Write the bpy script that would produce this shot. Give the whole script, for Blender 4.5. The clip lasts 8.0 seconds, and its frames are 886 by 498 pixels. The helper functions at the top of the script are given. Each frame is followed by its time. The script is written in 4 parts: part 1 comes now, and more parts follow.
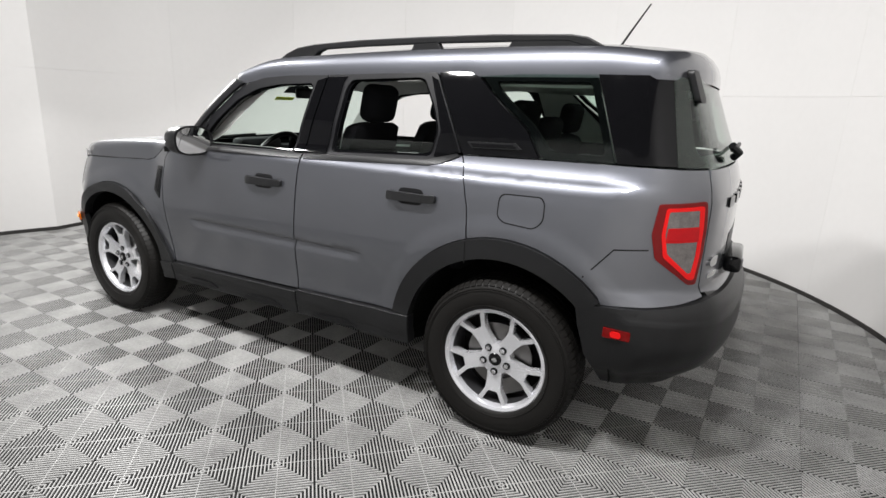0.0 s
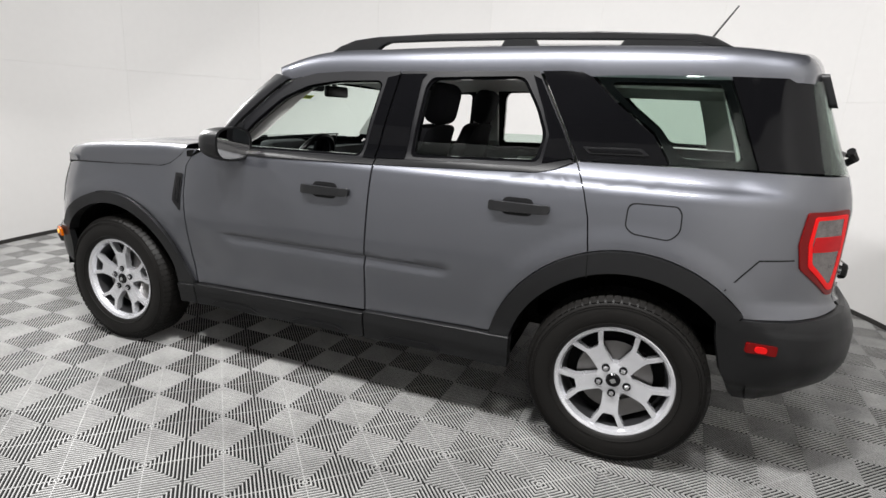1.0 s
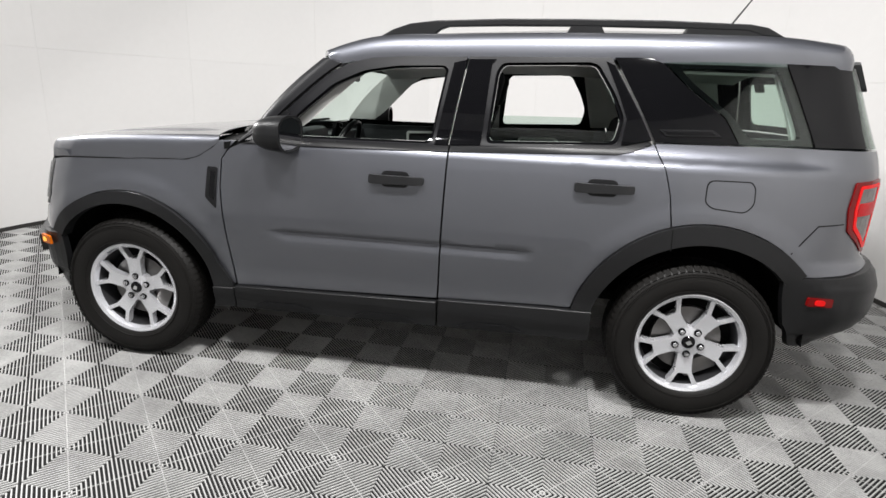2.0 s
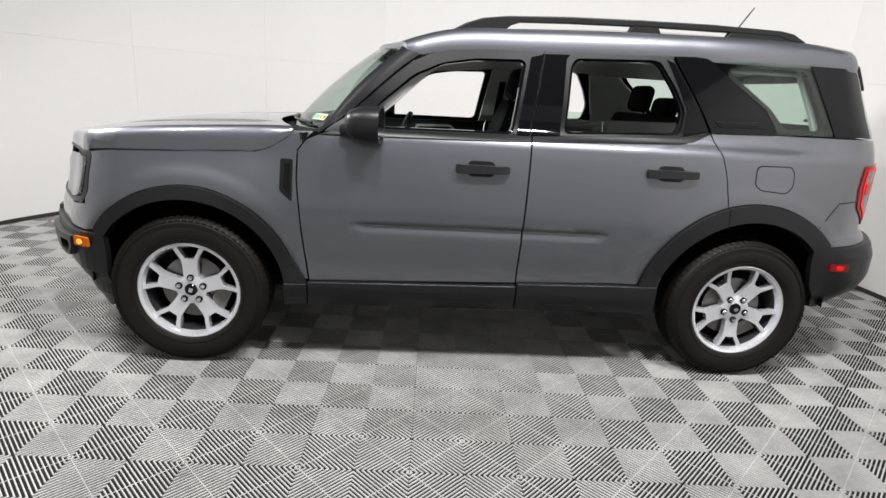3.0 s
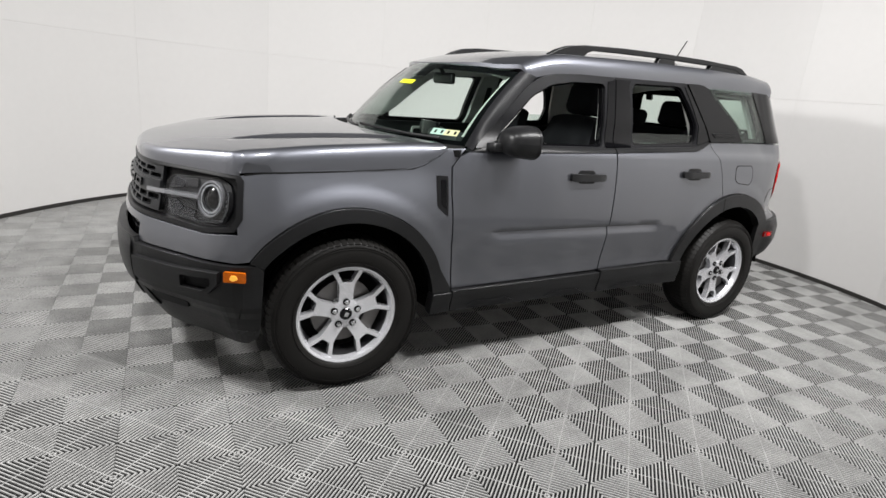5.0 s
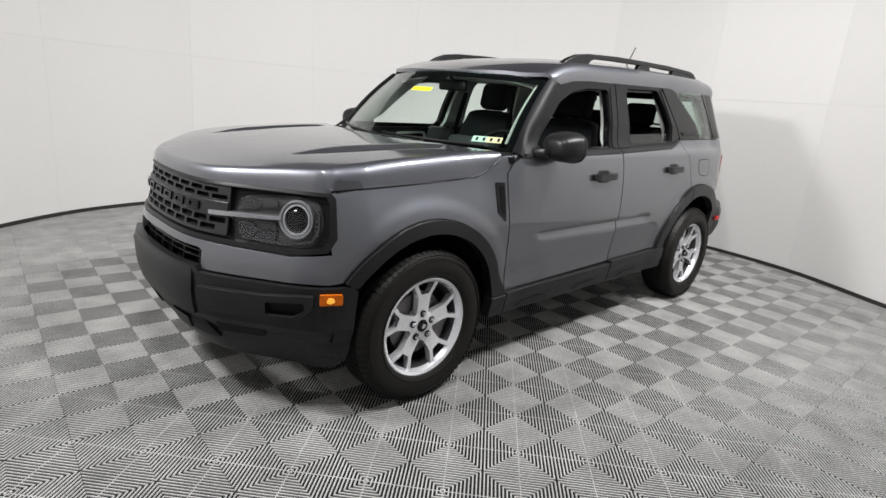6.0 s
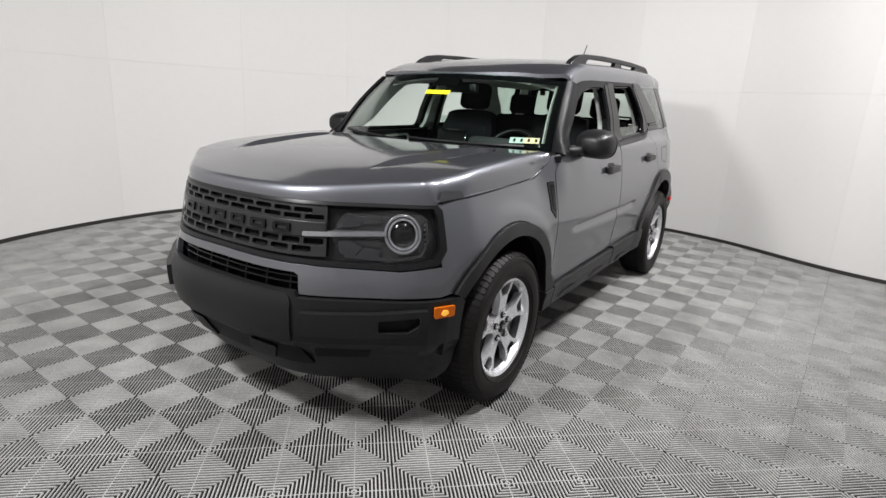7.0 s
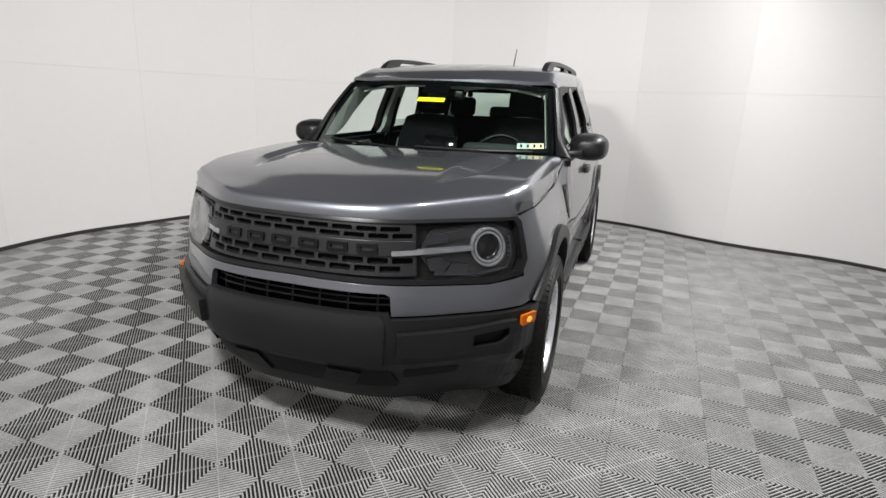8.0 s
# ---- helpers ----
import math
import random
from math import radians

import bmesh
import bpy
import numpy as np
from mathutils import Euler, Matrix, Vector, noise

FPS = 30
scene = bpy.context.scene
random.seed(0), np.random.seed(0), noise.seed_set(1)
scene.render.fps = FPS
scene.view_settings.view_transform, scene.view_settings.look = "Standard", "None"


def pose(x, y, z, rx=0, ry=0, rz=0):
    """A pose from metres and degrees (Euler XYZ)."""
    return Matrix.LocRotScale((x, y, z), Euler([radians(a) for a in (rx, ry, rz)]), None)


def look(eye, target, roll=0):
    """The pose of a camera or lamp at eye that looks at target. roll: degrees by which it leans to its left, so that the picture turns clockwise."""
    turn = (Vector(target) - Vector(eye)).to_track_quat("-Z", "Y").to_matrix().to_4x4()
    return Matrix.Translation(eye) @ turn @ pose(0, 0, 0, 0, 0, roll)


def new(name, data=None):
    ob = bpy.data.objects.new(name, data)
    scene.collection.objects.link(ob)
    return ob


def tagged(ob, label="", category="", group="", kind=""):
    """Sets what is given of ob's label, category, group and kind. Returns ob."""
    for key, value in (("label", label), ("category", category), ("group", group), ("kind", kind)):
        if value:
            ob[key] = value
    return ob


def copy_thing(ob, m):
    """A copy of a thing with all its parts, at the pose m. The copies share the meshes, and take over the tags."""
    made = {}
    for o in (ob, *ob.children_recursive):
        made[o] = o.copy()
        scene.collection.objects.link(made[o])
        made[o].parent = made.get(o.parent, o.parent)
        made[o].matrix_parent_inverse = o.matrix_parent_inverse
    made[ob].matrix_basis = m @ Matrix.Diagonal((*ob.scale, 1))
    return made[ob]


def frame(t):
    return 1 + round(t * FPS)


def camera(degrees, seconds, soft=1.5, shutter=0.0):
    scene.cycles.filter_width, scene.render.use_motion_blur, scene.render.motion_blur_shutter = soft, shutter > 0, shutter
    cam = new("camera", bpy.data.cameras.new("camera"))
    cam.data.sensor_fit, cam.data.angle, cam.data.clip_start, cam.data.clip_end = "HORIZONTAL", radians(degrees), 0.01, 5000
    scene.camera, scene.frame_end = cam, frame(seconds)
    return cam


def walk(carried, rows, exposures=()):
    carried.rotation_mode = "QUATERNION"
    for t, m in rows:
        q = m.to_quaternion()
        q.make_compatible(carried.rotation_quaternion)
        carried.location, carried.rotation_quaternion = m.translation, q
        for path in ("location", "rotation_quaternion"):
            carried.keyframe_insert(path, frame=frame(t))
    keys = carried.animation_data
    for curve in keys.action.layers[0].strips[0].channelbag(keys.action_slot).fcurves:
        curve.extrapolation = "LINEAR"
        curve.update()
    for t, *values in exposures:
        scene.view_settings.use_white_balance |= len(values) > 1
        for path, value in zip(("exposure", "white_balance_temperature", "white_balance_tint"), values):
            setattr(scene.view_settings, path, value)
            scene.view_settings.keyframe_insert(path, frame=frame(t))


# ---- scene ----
cam = camera(77.8, 8.0)
PATH = [
    (0, (2.163, -2.896, 1.417), (1.237, -1.199, 0.903), 2.4),
    (0.5, (1.798, -2.893, 1.364), (0.978, -1.134, 0.879), 3.3),
    (1, (1.355, -3.014, 1.382), (0.694, -1.194, 0.884), 3.1),
    (2.5, (0.111, -3.307, 1.358), (0.066, -1.387, 0.799), 3.0),
    (3, (-0.35, -3.364, 1.308), (-0.205, -1.444, 0.767), 3.6),
    (3.5, (-0.803, -3.387, 1.355), (-0.468, -1.495, 0.801), 4.2),
    (4, (-1.232, -3.326, 1.351), (-0.692, -1.484, 0.792), 4.3),
    (4.5, (-1.702, -3.229, 1.381), (-0.947, -1.465, 0.816), 5.1),
    (6, (-2.884, -2.587, 1.352), (-1.553, -1.19, 0.827), 4.8),
    (6.5, (-3.197, -2.283, 1.358), (-1.727, -1.031, 0.835), 4.1),
    (7, (-3.472, -1.945, 1.354), (-1.866, -0.874, 0.833), 2.9),
    (7.5, (-3.664, -1.565, 1.364), (-1.933, -0.71, 0.842), 2.1),
    (8, (-3.872, -1.182, 1.389), (-2.041, -0.566, 0.873), 2.2),
]
EXPOSURES = [(0, -0.45), (2.5, -0.39), (4.5, -0.54), (6, -0.67), (8, -0.72)]
walk(cam, [(t, look(eye, target, roll)) for t, eye, target, roll in PATH], EXPOSURES)

# ---- world and light ----
world = bpy.data.worlds.new("world")
scene.world = world
world.use_nodes = True
world.node_tree.nodes["Background"].inputs["Color"].default_value = (.9, .92, 1, 1)
world.node_tree.nodes["Background"].inputs["Strength"].default_value = .0


def lamp(name, place, target, power, sx, sy, shape="RECTANGLE", colour=(1, .99, .985), spread=180):
    data = bpy.data.lights.new(name, "AREA")
    data.shape, data.size, data.size_y, data.energy, data.color = shape, sx, sy, power, colour
    data.spread = radians(spread)
    ob = new(name, data)
    ob.matrix_world = look(place, target)
    return ob


CEIL_Z, WALL_TOP = 4.2, 3.15
# unseen lamps, added in an arc above the camera's side, a lower one ahead of the hood and one near the tail
for lx, ly, lz, power, cone in ((-3.4, .1, 2.45, 150, 172), (-2.75, -1.75, 3.95, 100, 160), (-.5, -2.6, 3.95, 140, 160), (.9, -2.35, 3.95, 145, 160)):
    lamp("unseen_lamp", (lx, ly, lz), (0, 0, .6), power, .34, .34, "DISK", spread=cone)
lamp("unseen_lamp", (1.85, -2.40, 3.85), (.3, 0, .5), 46, .38, .24, "ELLIPSE", spread=125)

# ---- materials ----
def material(name, colour, rough=.5, metal=0.0, coat=0.0, vary=.12, scale=6.0, fine=90.0, bump=.0, rough_vary=.1, emit=None, transmission=0.0, ior=1.45, coat_rough=.03,
             bump_scale=None, alpha=1.0, piece=0.0, spec=.5, place=False, coat_ior=1.5):
    """A surface whose colour, gloss and relief vary at a coarse and a fine scale."""
    m = bpy.data.materials.new(name)
    m.use_nodes = True
    nt = m.node_tree
    p = nt.nodes["Principled BSDF"]
    link = nt.links.new
    co = nt.nodes.new("ShaderNodeTexCoord")
    n1, n2 = nt.nodes.new("ShaderNodeTexNoise"), nt.nodes.new("ShaderNodeTexNoise")
    n1.inputs["Scale"].default_value, n2.inputs["Scale"].default_value = scale, fine
    n1.inputs["Detail"].default_value = n2.inputs["Detail"].default_value = 4
    where = nt.nodes.new("ShaderNodeNewGeometry").outputs["Position"] if place else co.outputs["Object"]
    link(where, n1.inputs["Vector"])
    link(where, n2.inputs["Vector"])
    add = nt.nodes.new("ShaderNodeMath")
    add.operation = "MULTIPLY_ADD"
    add.inputs[1].default_value = .6
    link(n1.outputs["Fac"], add.inputs[0])
    half = nt.nodes.new("ShaderNodeMath")
    half.operation = "MULTIPLY"
    half.inputs[1].default_value = .4
    link(n2.outputs["Fac"], half.inputs[0])
    link(half.outputs[0], add.inputs[2])
    ramp = nt.nodes.new("ShaderNodeMapRange")
    ramp.inputs["From Min"].default_value, ramp.inputs["From Max"].default_value = .3, .7
    ramp.inputs["To Min"].default_value, ramp.inputs["To Max"].default_value = 1 - vary, 1 + vary
    link(add.outputs[0], ramp.inputs["Value"])
    mul = nt.nodes.new("ShaderNodeVectorMath")
    mul.operation = "SCALE"
    mul.inputs[0].default_value = colour
    link(ramp.outputs["Result"], mul.inputs["Scale"])
    if piece:
        info, pr, sc = nt.nodes.new("ShaderNodeObjectInfo"), nt.nodes.new("ShaderNodeMapRange"), nt.nodes.new("ShaderNodeVectorMath")
        pr.inputs["To Min"].default_value, pr.inputs["To Max"].default_value = 1 - piece, 1 + piece
        sc.operation = "SCALE"
        link(info.outputs["Random"], pr.inputs["Value"])
        link(mul.outputs["Vector"], sc.inputs[0])
        link(pr.outputs["Result"], sc.inputs["Scale"])
        link(sc.outputs["Vector"], p.inputs["Base Color"])
    else:
        link(mul.outputs["Vector"], p.inputs["Base Color"])
    r = nt.nodes.new("ShaderNodeMapRange")
    r.inputs["From Min"].default_value, r.inputs["From Max"].default_value = .3, .7
    r.inputs["To Min"].default_value, r.inputs["To Max"].default_value = max(.0, rough - rough_vary * rough), min(1, rough + rough_vary * rough)
    link(n2.outputs["Fac"], r.inputs["Value"])
    link(r.outputs["Result"], p.inputs["Roughness"])
    p.inputs["Metallic"].default_value, p.inputs["Coat Weight"].default_value, p.inputs["Coat Roughness"].default_value = metal, coat, coat_rough
    p.inputs["Coat IOR"].default_value = coat_ior
    p.inputs["Transmission Weight"].default_value, p.inputs["IOR"].default_value = transmission, ior
    p.inputs["Alpha"].default_value, p.inputs["Specular IOR Level"].default_value = alpha, spec
    if bump:
        b = nt.nodes.new("ShaderNodeBump")
        b.inputs["Strength"].default_value, b.inputs["Distance"].default_value = bump, .002
        if bump_scale:
            n3 = nt.nodes.new("ShaderNodeTexNoise")
            n3.inputs["Scale"].default_value, n3.inputs["Detail"].default_value = bump_scale, 3
            link(co.outputs["Object"], n3.inputs["Vector"])
            link(n3.outputs["Fac"], b.inputs["Height"])
        else:
            link(n2.outputs["Fac"], b.inputs["Height"])
        link(b.outputs["Normal"], p.inputs["Normal"])
    if emit:
        p.inputs["Emission Color"].default_value, p.inputs["Emission Strength"].default_value = (*emit[0], 1), emit[1]
    return m


def glass(name, tint, rough=.0, f0=.04):
    """Thin tinted sheet glass: it lets straight light through, and mirrors by its angle."""
    m = bpy.data.materials.new(name)
    m.use_nodes = True
    nt = m.node_tree
    nt.nodes.remove(nt.nodes["Principled BSDF"])
    t, g, mix, f, p5, ma = (nt.nodes.new("ShaderNode" + k) for k in ("BsdfTransparent", "BsdfGlossy", "MixShader", "LayerWeight", "Math", "Math"))
    t.inputs["Color"].default_value = (*tint, 1)
    g.inputs["Roughness"].default_value = rough
    p5.operation, p5.inputs[1].default_value = "POWER", 5
    ma.operation, ma.inputs[1].default_value, ma.inputs[2].default_value = "MULTIPLY_ADD", 1 - f0, f0
    nt.links.new(f.outputs["Facing"], p5.inputs[0])
    nt.links.new(p5.outputs[0], ma.inputs[0])
    nt.links.new(ma.outputs[0], mix.inputs[0])
    nt.links.new(t.outputs[0], mix.inputs[1])
    nt.links.new(g.outputs[0], mix.inputs[2])
    nt.links.new(mix.outputs[0], nt.nodes["Material Output"].inputs["Surface"])
    return m


PAINT = material("grey_metallic_paint", (.122, .126, .143), .42, .88, 1.0, .03, 1.2, 900, 0, .05, coat_ior=1.65, coat_rough=.075)
PLASTIC = material("black_moulded_plastic", (.0088, .0089, .0094), .36, 0, 0, .14, 5, 400, .18, .14, spec=.36)
GLOSS = material("gloss_black", (.003, .003, .0035), .06, 0, 0, .1, 4, 200, 0, .1, spec=.3)
SATIN = material("satin_black_trim", (.0058, .0058, .0064), .36, 0, 0, .1, 4, 200, 0, .1, spec=.3)
GRILLE = material("dark_grey_grille", (.012, .0124, .0135), .34, .1, 0, .1, 8, 300, .05, .1, spec=.5)
DARK = material("dark_underbody", (.004, .004, .004), .85, 0, 0, .3, 6, 60, .2, spec=.15)
RUBBER = material("tyre_rubber", (.0072, .0066, .0060), .5, 0, 0, .18, 7, 130, .2, .12, spec=.25)
ALLOY = material("painted_alloy", (.80, .805, .835), .27, .70, .3, .02, 3, 1400, 0, .02)
STEEL = material("brake_steel", (.16, .155, .15), .38, .9, 0, .15, 12, 160, .1)
CHROME = material("chrome", (.72, .72, .73), .1, 1, 0, .03)
TRIMGREY = material("light_interior_trim", (.58, .58, .56), .7, 0, 0, .06, 5, 300, .1)
CLOTH = material("black_seat_cloth", (.014, .014, .016), .9, 0, 0, .2, 8, 500, .3, spec=.1)
DASH = material("dashboard_plastic", (.03, .031, .033), .6, 0, 0, .12, 6, 350, .15, spec=.25)
AMBER = material("amber_lens", (.40, .085, .003), .15, 0, 0, .25, 60, 150, 0, .1, ((1, .22, .01), .12), spec=.3)
AMBERLIT = material("lit_amber_bulb", (.8, .4, .05), .3, 0, 0, .1, 60, 150, 0, .1, ((1, .5, .08), .8), spec=.2)
REDLENS = material("red_lens", (.13, .003, .003), .12, 0, .15, .06, 20, 150, 0, .1, ((1, .003, .006), .025), spec=.2)
REDLIT = material("lit_red_strip", (.6, .01, .01), .25, 0, 0, .04, 20, 150, 0, .1, ((1, .008, .012), .20), spec=.15)
CLEARLENS = material("frosted_clear_lens", (.19, .19, .20), .14, .3, .8, .12, 30, 60, .2)
LAMPDARK = material("lamp_housing", (.012, .012, .013), .5, 0, 0, .1, 10, 100)
TAILCLEAR = material("ribbed_clear_lens", (.17, .155, .15), .2, .5, .3, .35, 45, 160, .2)
STOPRED = material("red_stop_lens", (.35, .006, .008), .15, 0, 0, .1, 40, 150, 0, .1, ((1, .01, .02), .12), spec=.2)
LAMPGREY = material("dim_lamp_reflector", (.05, .05, .055), .2, .8, .3, .1, 25, 120)
LAMPSILVER = material("lamp_reflector", (.45, .46, .48), .2, .8, .3, .1, 25, 120)
SCREEN = glass("windscreen_glass", (.90, .955, .925), 0, .018)
TINT = glass("tinted_glass", (.84, .90, .865))
LENS = glass("lamp_glass", (.95, .955, .96), .3, .015)
MATT = material("matt_black_frame", (.009, .009, .010), .40, 0, 0, .1, 4, 200, 0, .1, spec=.13)
# barrel darker than the alloy, for the shade between the spokes
BARREL = material("shaded_wheel_barrel", (.035, .035, .037), .4, .5, 0, .1, 8, 120)
MIRROR = material("mirror_glass", (.8, .8, .8), .02, 1, 0, 0)
# white of the painted reflections below the rear door windows
WHITEGLINT = material("white_glint", (.75, .75, .74), .5, 0, 0, .04)
GREENPAPER = material("pale_green_sticker", (.26, .40, .33), .5, 0, 0, .05)
YELLOWPAPER = material("pale_yellow_sticker", (.42, .42, .24), .5, 0, 0, .05)
BRIGHTYELLOW = material("bright_yellow_label", (.80, .82, .02), .5, 0, 0, .04)
INK = material("black_ink", (.008, .008, .008), .7, spec=.1)
WALL = material("white_studio_wall", (.77, .758, .745), .55, 0, 0, .02, .6, 18, .03, .15, piece=.02, spec=.3)
UNSEENWALL = material("grey_unseen_wall", (.60, .60, .60), .8, 0, 0, .08, 1.5, 60, .1, spec=.2)
CEILING = material("dark_ceiling", (.035, .035, .036), .8, 0, 0, .04, 1, 30)
EDGE = material("dark_wall_base", (.03, .028, .026), .6)
TILE = material("grey_floor_plastic", (.36, .358, .35), .42, 0, 0, .30, 5.5, 70, .06, .25, piece=.05, spec=.35, place=True)
# base coloured near-black, so the shallow gaps carry the shade of deep ones
UNDER = material("rib_gap_shade", (.014, .014, .014), .85, 0, 0, .3, 6, 60, spec=.1)


# ---- the shape of the car's body ----
KNOTS = [(-2.20, 0), (-2.185, .25), (-2.13, .43), (-2.0, .62), (-1.85, .80), (-1.70, .868), (-1.5, .886), (-.8, .89), (0, .892), (.8, .892),
         (1.4, .884), (1.66, .866), (1.80, .832), (1.91, .78), (2.01, .71), (2.08, .60), (2.125, .35), (2.14, 0)]


def lerp(table, v):
    """Smooth interpolation in a table of (key, value)."""
    if v <= table[0][0]:
        return table[0][1]
    n = len(table)
    for i in range(n - 1):
        (a, fa), (b, fb) = table[i], table[i + 1]
        if v <= b:
            h = b - a
            d = (fb - fa) / h
            d0 = (fa - table[i - 1][1]) / (a - table[i - 1][0]) if i else d
            d1 = (table[i + 2][1] - fb) / (table[i + 2][0] - b) if i + 2 < n else d
            m0, m1 = (d + d0) / 2 * (d * d0 > 0), (d + d1) / 2 * (d * d1 > 0)
            t = (v - a) / h
            return (fa * (1 + 2 * t) + m0 * h * t) * (1 - t) ** 2 + (fb * (3 - 2 * t) - m1 * h * (1 - t)) * t * t
    return table[-1][1]


def sstep(a, b, v):
    k = min(1.0, max(0.0, (v - a) / (b - a)))
    return k * k * (3 - 2 * k)


def make_plan():
    """The body's outline in plan as a dense table: u, x, y, normal. u equals x at the middle of the side, and runs on round the corners."""
    pts = [(KNOTS[1][0], -KNOTS[1][1])] + KNOTS + [(KNOTS[-2][0], -KNOTS[-2][1])]
    dense = []
    for i in range(1, len(pts) - 2):
        p0, p1, p2, p3 = pts[i - 1:i + 3]
        for k in range(24):
            t = k / 24
            dense.append(tuple(.5 * (2 * b + (c - a) * t + (2 * a - 5 * b + 4 * c - d) * t * t + (3 * b - a - 3 * c + d) * t ** 3)
                               for a, b, c, d in zip(p0, p1, p2, p3)))
    dense.append(KNOTS[-1])
    s, table = 0.0, []
    for i, p in enumerate(dense):
        if i:
            s += math.dist(p, dense[i - 1])
        a, b = dense[max(0, i - 1)], dense[min(len(dense) - 1, i + 1)]
        dx, dy = b[0] - a[0], b[1] - a[1]
        n = math.hypot(dx, dy)
        table.append([s, p[0], p[1], -dy / n, dx / n])
    zero = min(table, key=lambda r: abs(r[1]))
    off = zero[0] - zero[1]
    for r in table:
        r[0] -= off
    return table


PLAN = make_plan()
U_FRONT, U_REAR = PLAN[0][0], PLAN[-1][0]
SIDE = [(.15, .075), (.30, .036), (.42, .028), (.50, .027), (.60, .014), (.70, .003), (.77, 0), (.86, .004), (.94, .011), (1.02, .022), (1.08, .034), (1.12, .048), (1.16, .088),
        (1.30, .130), (1.50, .202), (1.56, .226), (1.60, .25), (1.64, .30)]
NOSE = [(.15, .18), (.22, .125), (.30, .075), (.38, .034), (.46, .008), (.55, 0), (.66, .005), (.72, .02), (.80, .042), (.90, .06), (.97, .08), (1.05, .16)]
TAIL = [(.22, .24), (.34, .08), (.45, -.02), (.56, -.06), (.68, -.06), (.73, -.03), (.77, .0), (.90, .0), (1.08, .0), (1.15, .012), (1.22, .035), (1.30, .07), (1.50, .15), (1.60, .19)]


def inset(u, z):
    a = lerp(SIDE, z)
    wf, wr = 1 - sstep(-2.05, -1.62, u), sstep(1.66, 2.0, u)
    a += wf * (lerp(NOSE, z) - a)
    a += wr * (lerp(TAIL, z) - a)
    a += .048 * sstep(.78, 1.04, z) * (1 - sstep(-1.02, -.72, u)) * (1 - wf)
    return a


def swell(u, z):
    """Bulges over the wheels and the sunk line along the doors."""
    d = 0.0
    for c, r0 in ((-1.335, .515), (1.335, .555)):
        if z > .3:
            d += .008 * (1 - sstep(r0 + .005, r0 + .085, math.hypot(u - c, z - .355)))
    run = sstep(-.62, -.53, u) * (1 - sstep(.54, .64, u))
    if run:
        d -= .016 * run * (min(1, max(0, (z - .668) / .040)) - sstep(.711, .722, z))
    return d


def skin(u, z, out=0.0, side=-1):
    """A place on the body's skin, out metres proud of it."""
    lo, hi = 0, len(PLAN) - 1
    while hi - lo > 1:
        m = (lo + hi) // 2
        if PLAN[m][0] <= u:
            lo = m
        else:
            hi = m
    p, q = PLAN[lo], PLAN[hi]
    k = (u - p[0]) / (q[0] - p[0])
    x, y, nx, ny = (p[i] + (q[i] - p[i]) * k for i in (1, 2, 3, 4))
    d = out - inset(u, z) + swell(u, z)
    return (x + nx * d, side * (y + ny * d), z)


# ---- builders ----
def finish(name, bm, mat, parent=None, label="", smooth=38, bevel=0.0):
    bmesh.ops.recalc_face_normals(bm, faces=bm.faces)
    me = bpy.data.meshes.new(name)
    bm.to_mesh(me)
    bm.free()
    me.materials.append(mat)
    for poly in me.polygons:
        poly.use_smooth = True
    me.set_sharp_from_angle(angle=radians(smooth))
    facing = me.attributes.get("facing")
    if facing:
        if not bevel:
            told = np.zeros(len(me.vertices) * 3, dtype=np.float32)
            facing.data.foreach_get("vector", told)
            told = told.reshape(-1, 3)
            normals = []
            for poly in me.polygons:
                no = poly.normal
                for i in poly.vertices:
                    n = told[i]
                    dot = no[0] * n[0] + no[1] * n[1] + no[2] * n[2]
                    normals.append(tuple(float(c) for c in n) if dot > .75 else tuple(no))
            me.normals_split_custom_set(normals)
        me.attributes.remove(me.attributes["facing"])
    ob = new(name, me)
    ob.parent = parent
    if label:
        ob["label"] = label
    if bevel:
        mod = ob.modifiers.new("bevel", "BEVEL")
        mod.width, mod.segments, mod.limit_method, mod.angle_limit = bevel, 2, "ANGLE", radians(40)
        mod.harden_normals = True
    return ob


def part(name, bm, mat, parent, label="", **kw):
    return finish(name, bm, mat, parent, label, **kw)


def thing(name, label, category, place=(0, 0, 0), group=""):
    ob = new(name)
    ob.location = place
    return tagged(ob, label, category, group)


def arc(cx, cz, r, a0, a1, n=14):
    """Points on a circle in the side view, from angle a0 to a1 in degrees."""
    return [(cx + r * math.cos(radians(a0 + (a1 - a0) * k / n)), cz + r * math.sin(radians(a0 + (a1 - a0) * k / n))) for k in range(n + 1)]


def rounded(pts, r, n=4):
    """The outline with its corners rounded."""
    out = []
    for i, p in enumerate(pts):
        a, b = Vector(pts[i - 1]), Vector(pts[(i + 1) % len(pts)])
        p = Vector(p)
        da, db = a - p, b - p
        k = min(r, da.length * .45, db.length * .45)
        s, e = p + da.normalized() * k, p + db.normalized() * k
        out += [tuple((1 - t) ** 2 * s + 2 * t * (1 - t) * p + t * t * e) for t in (j / n for j in range(n + 1))]
    return out


def box2(u0, u1, z0, z1, r=0.0):
    pts = [(u0, z0), (u1, z0), (u1, z1), (u0, z1)]
    return rounded(pts, r) if r else pts


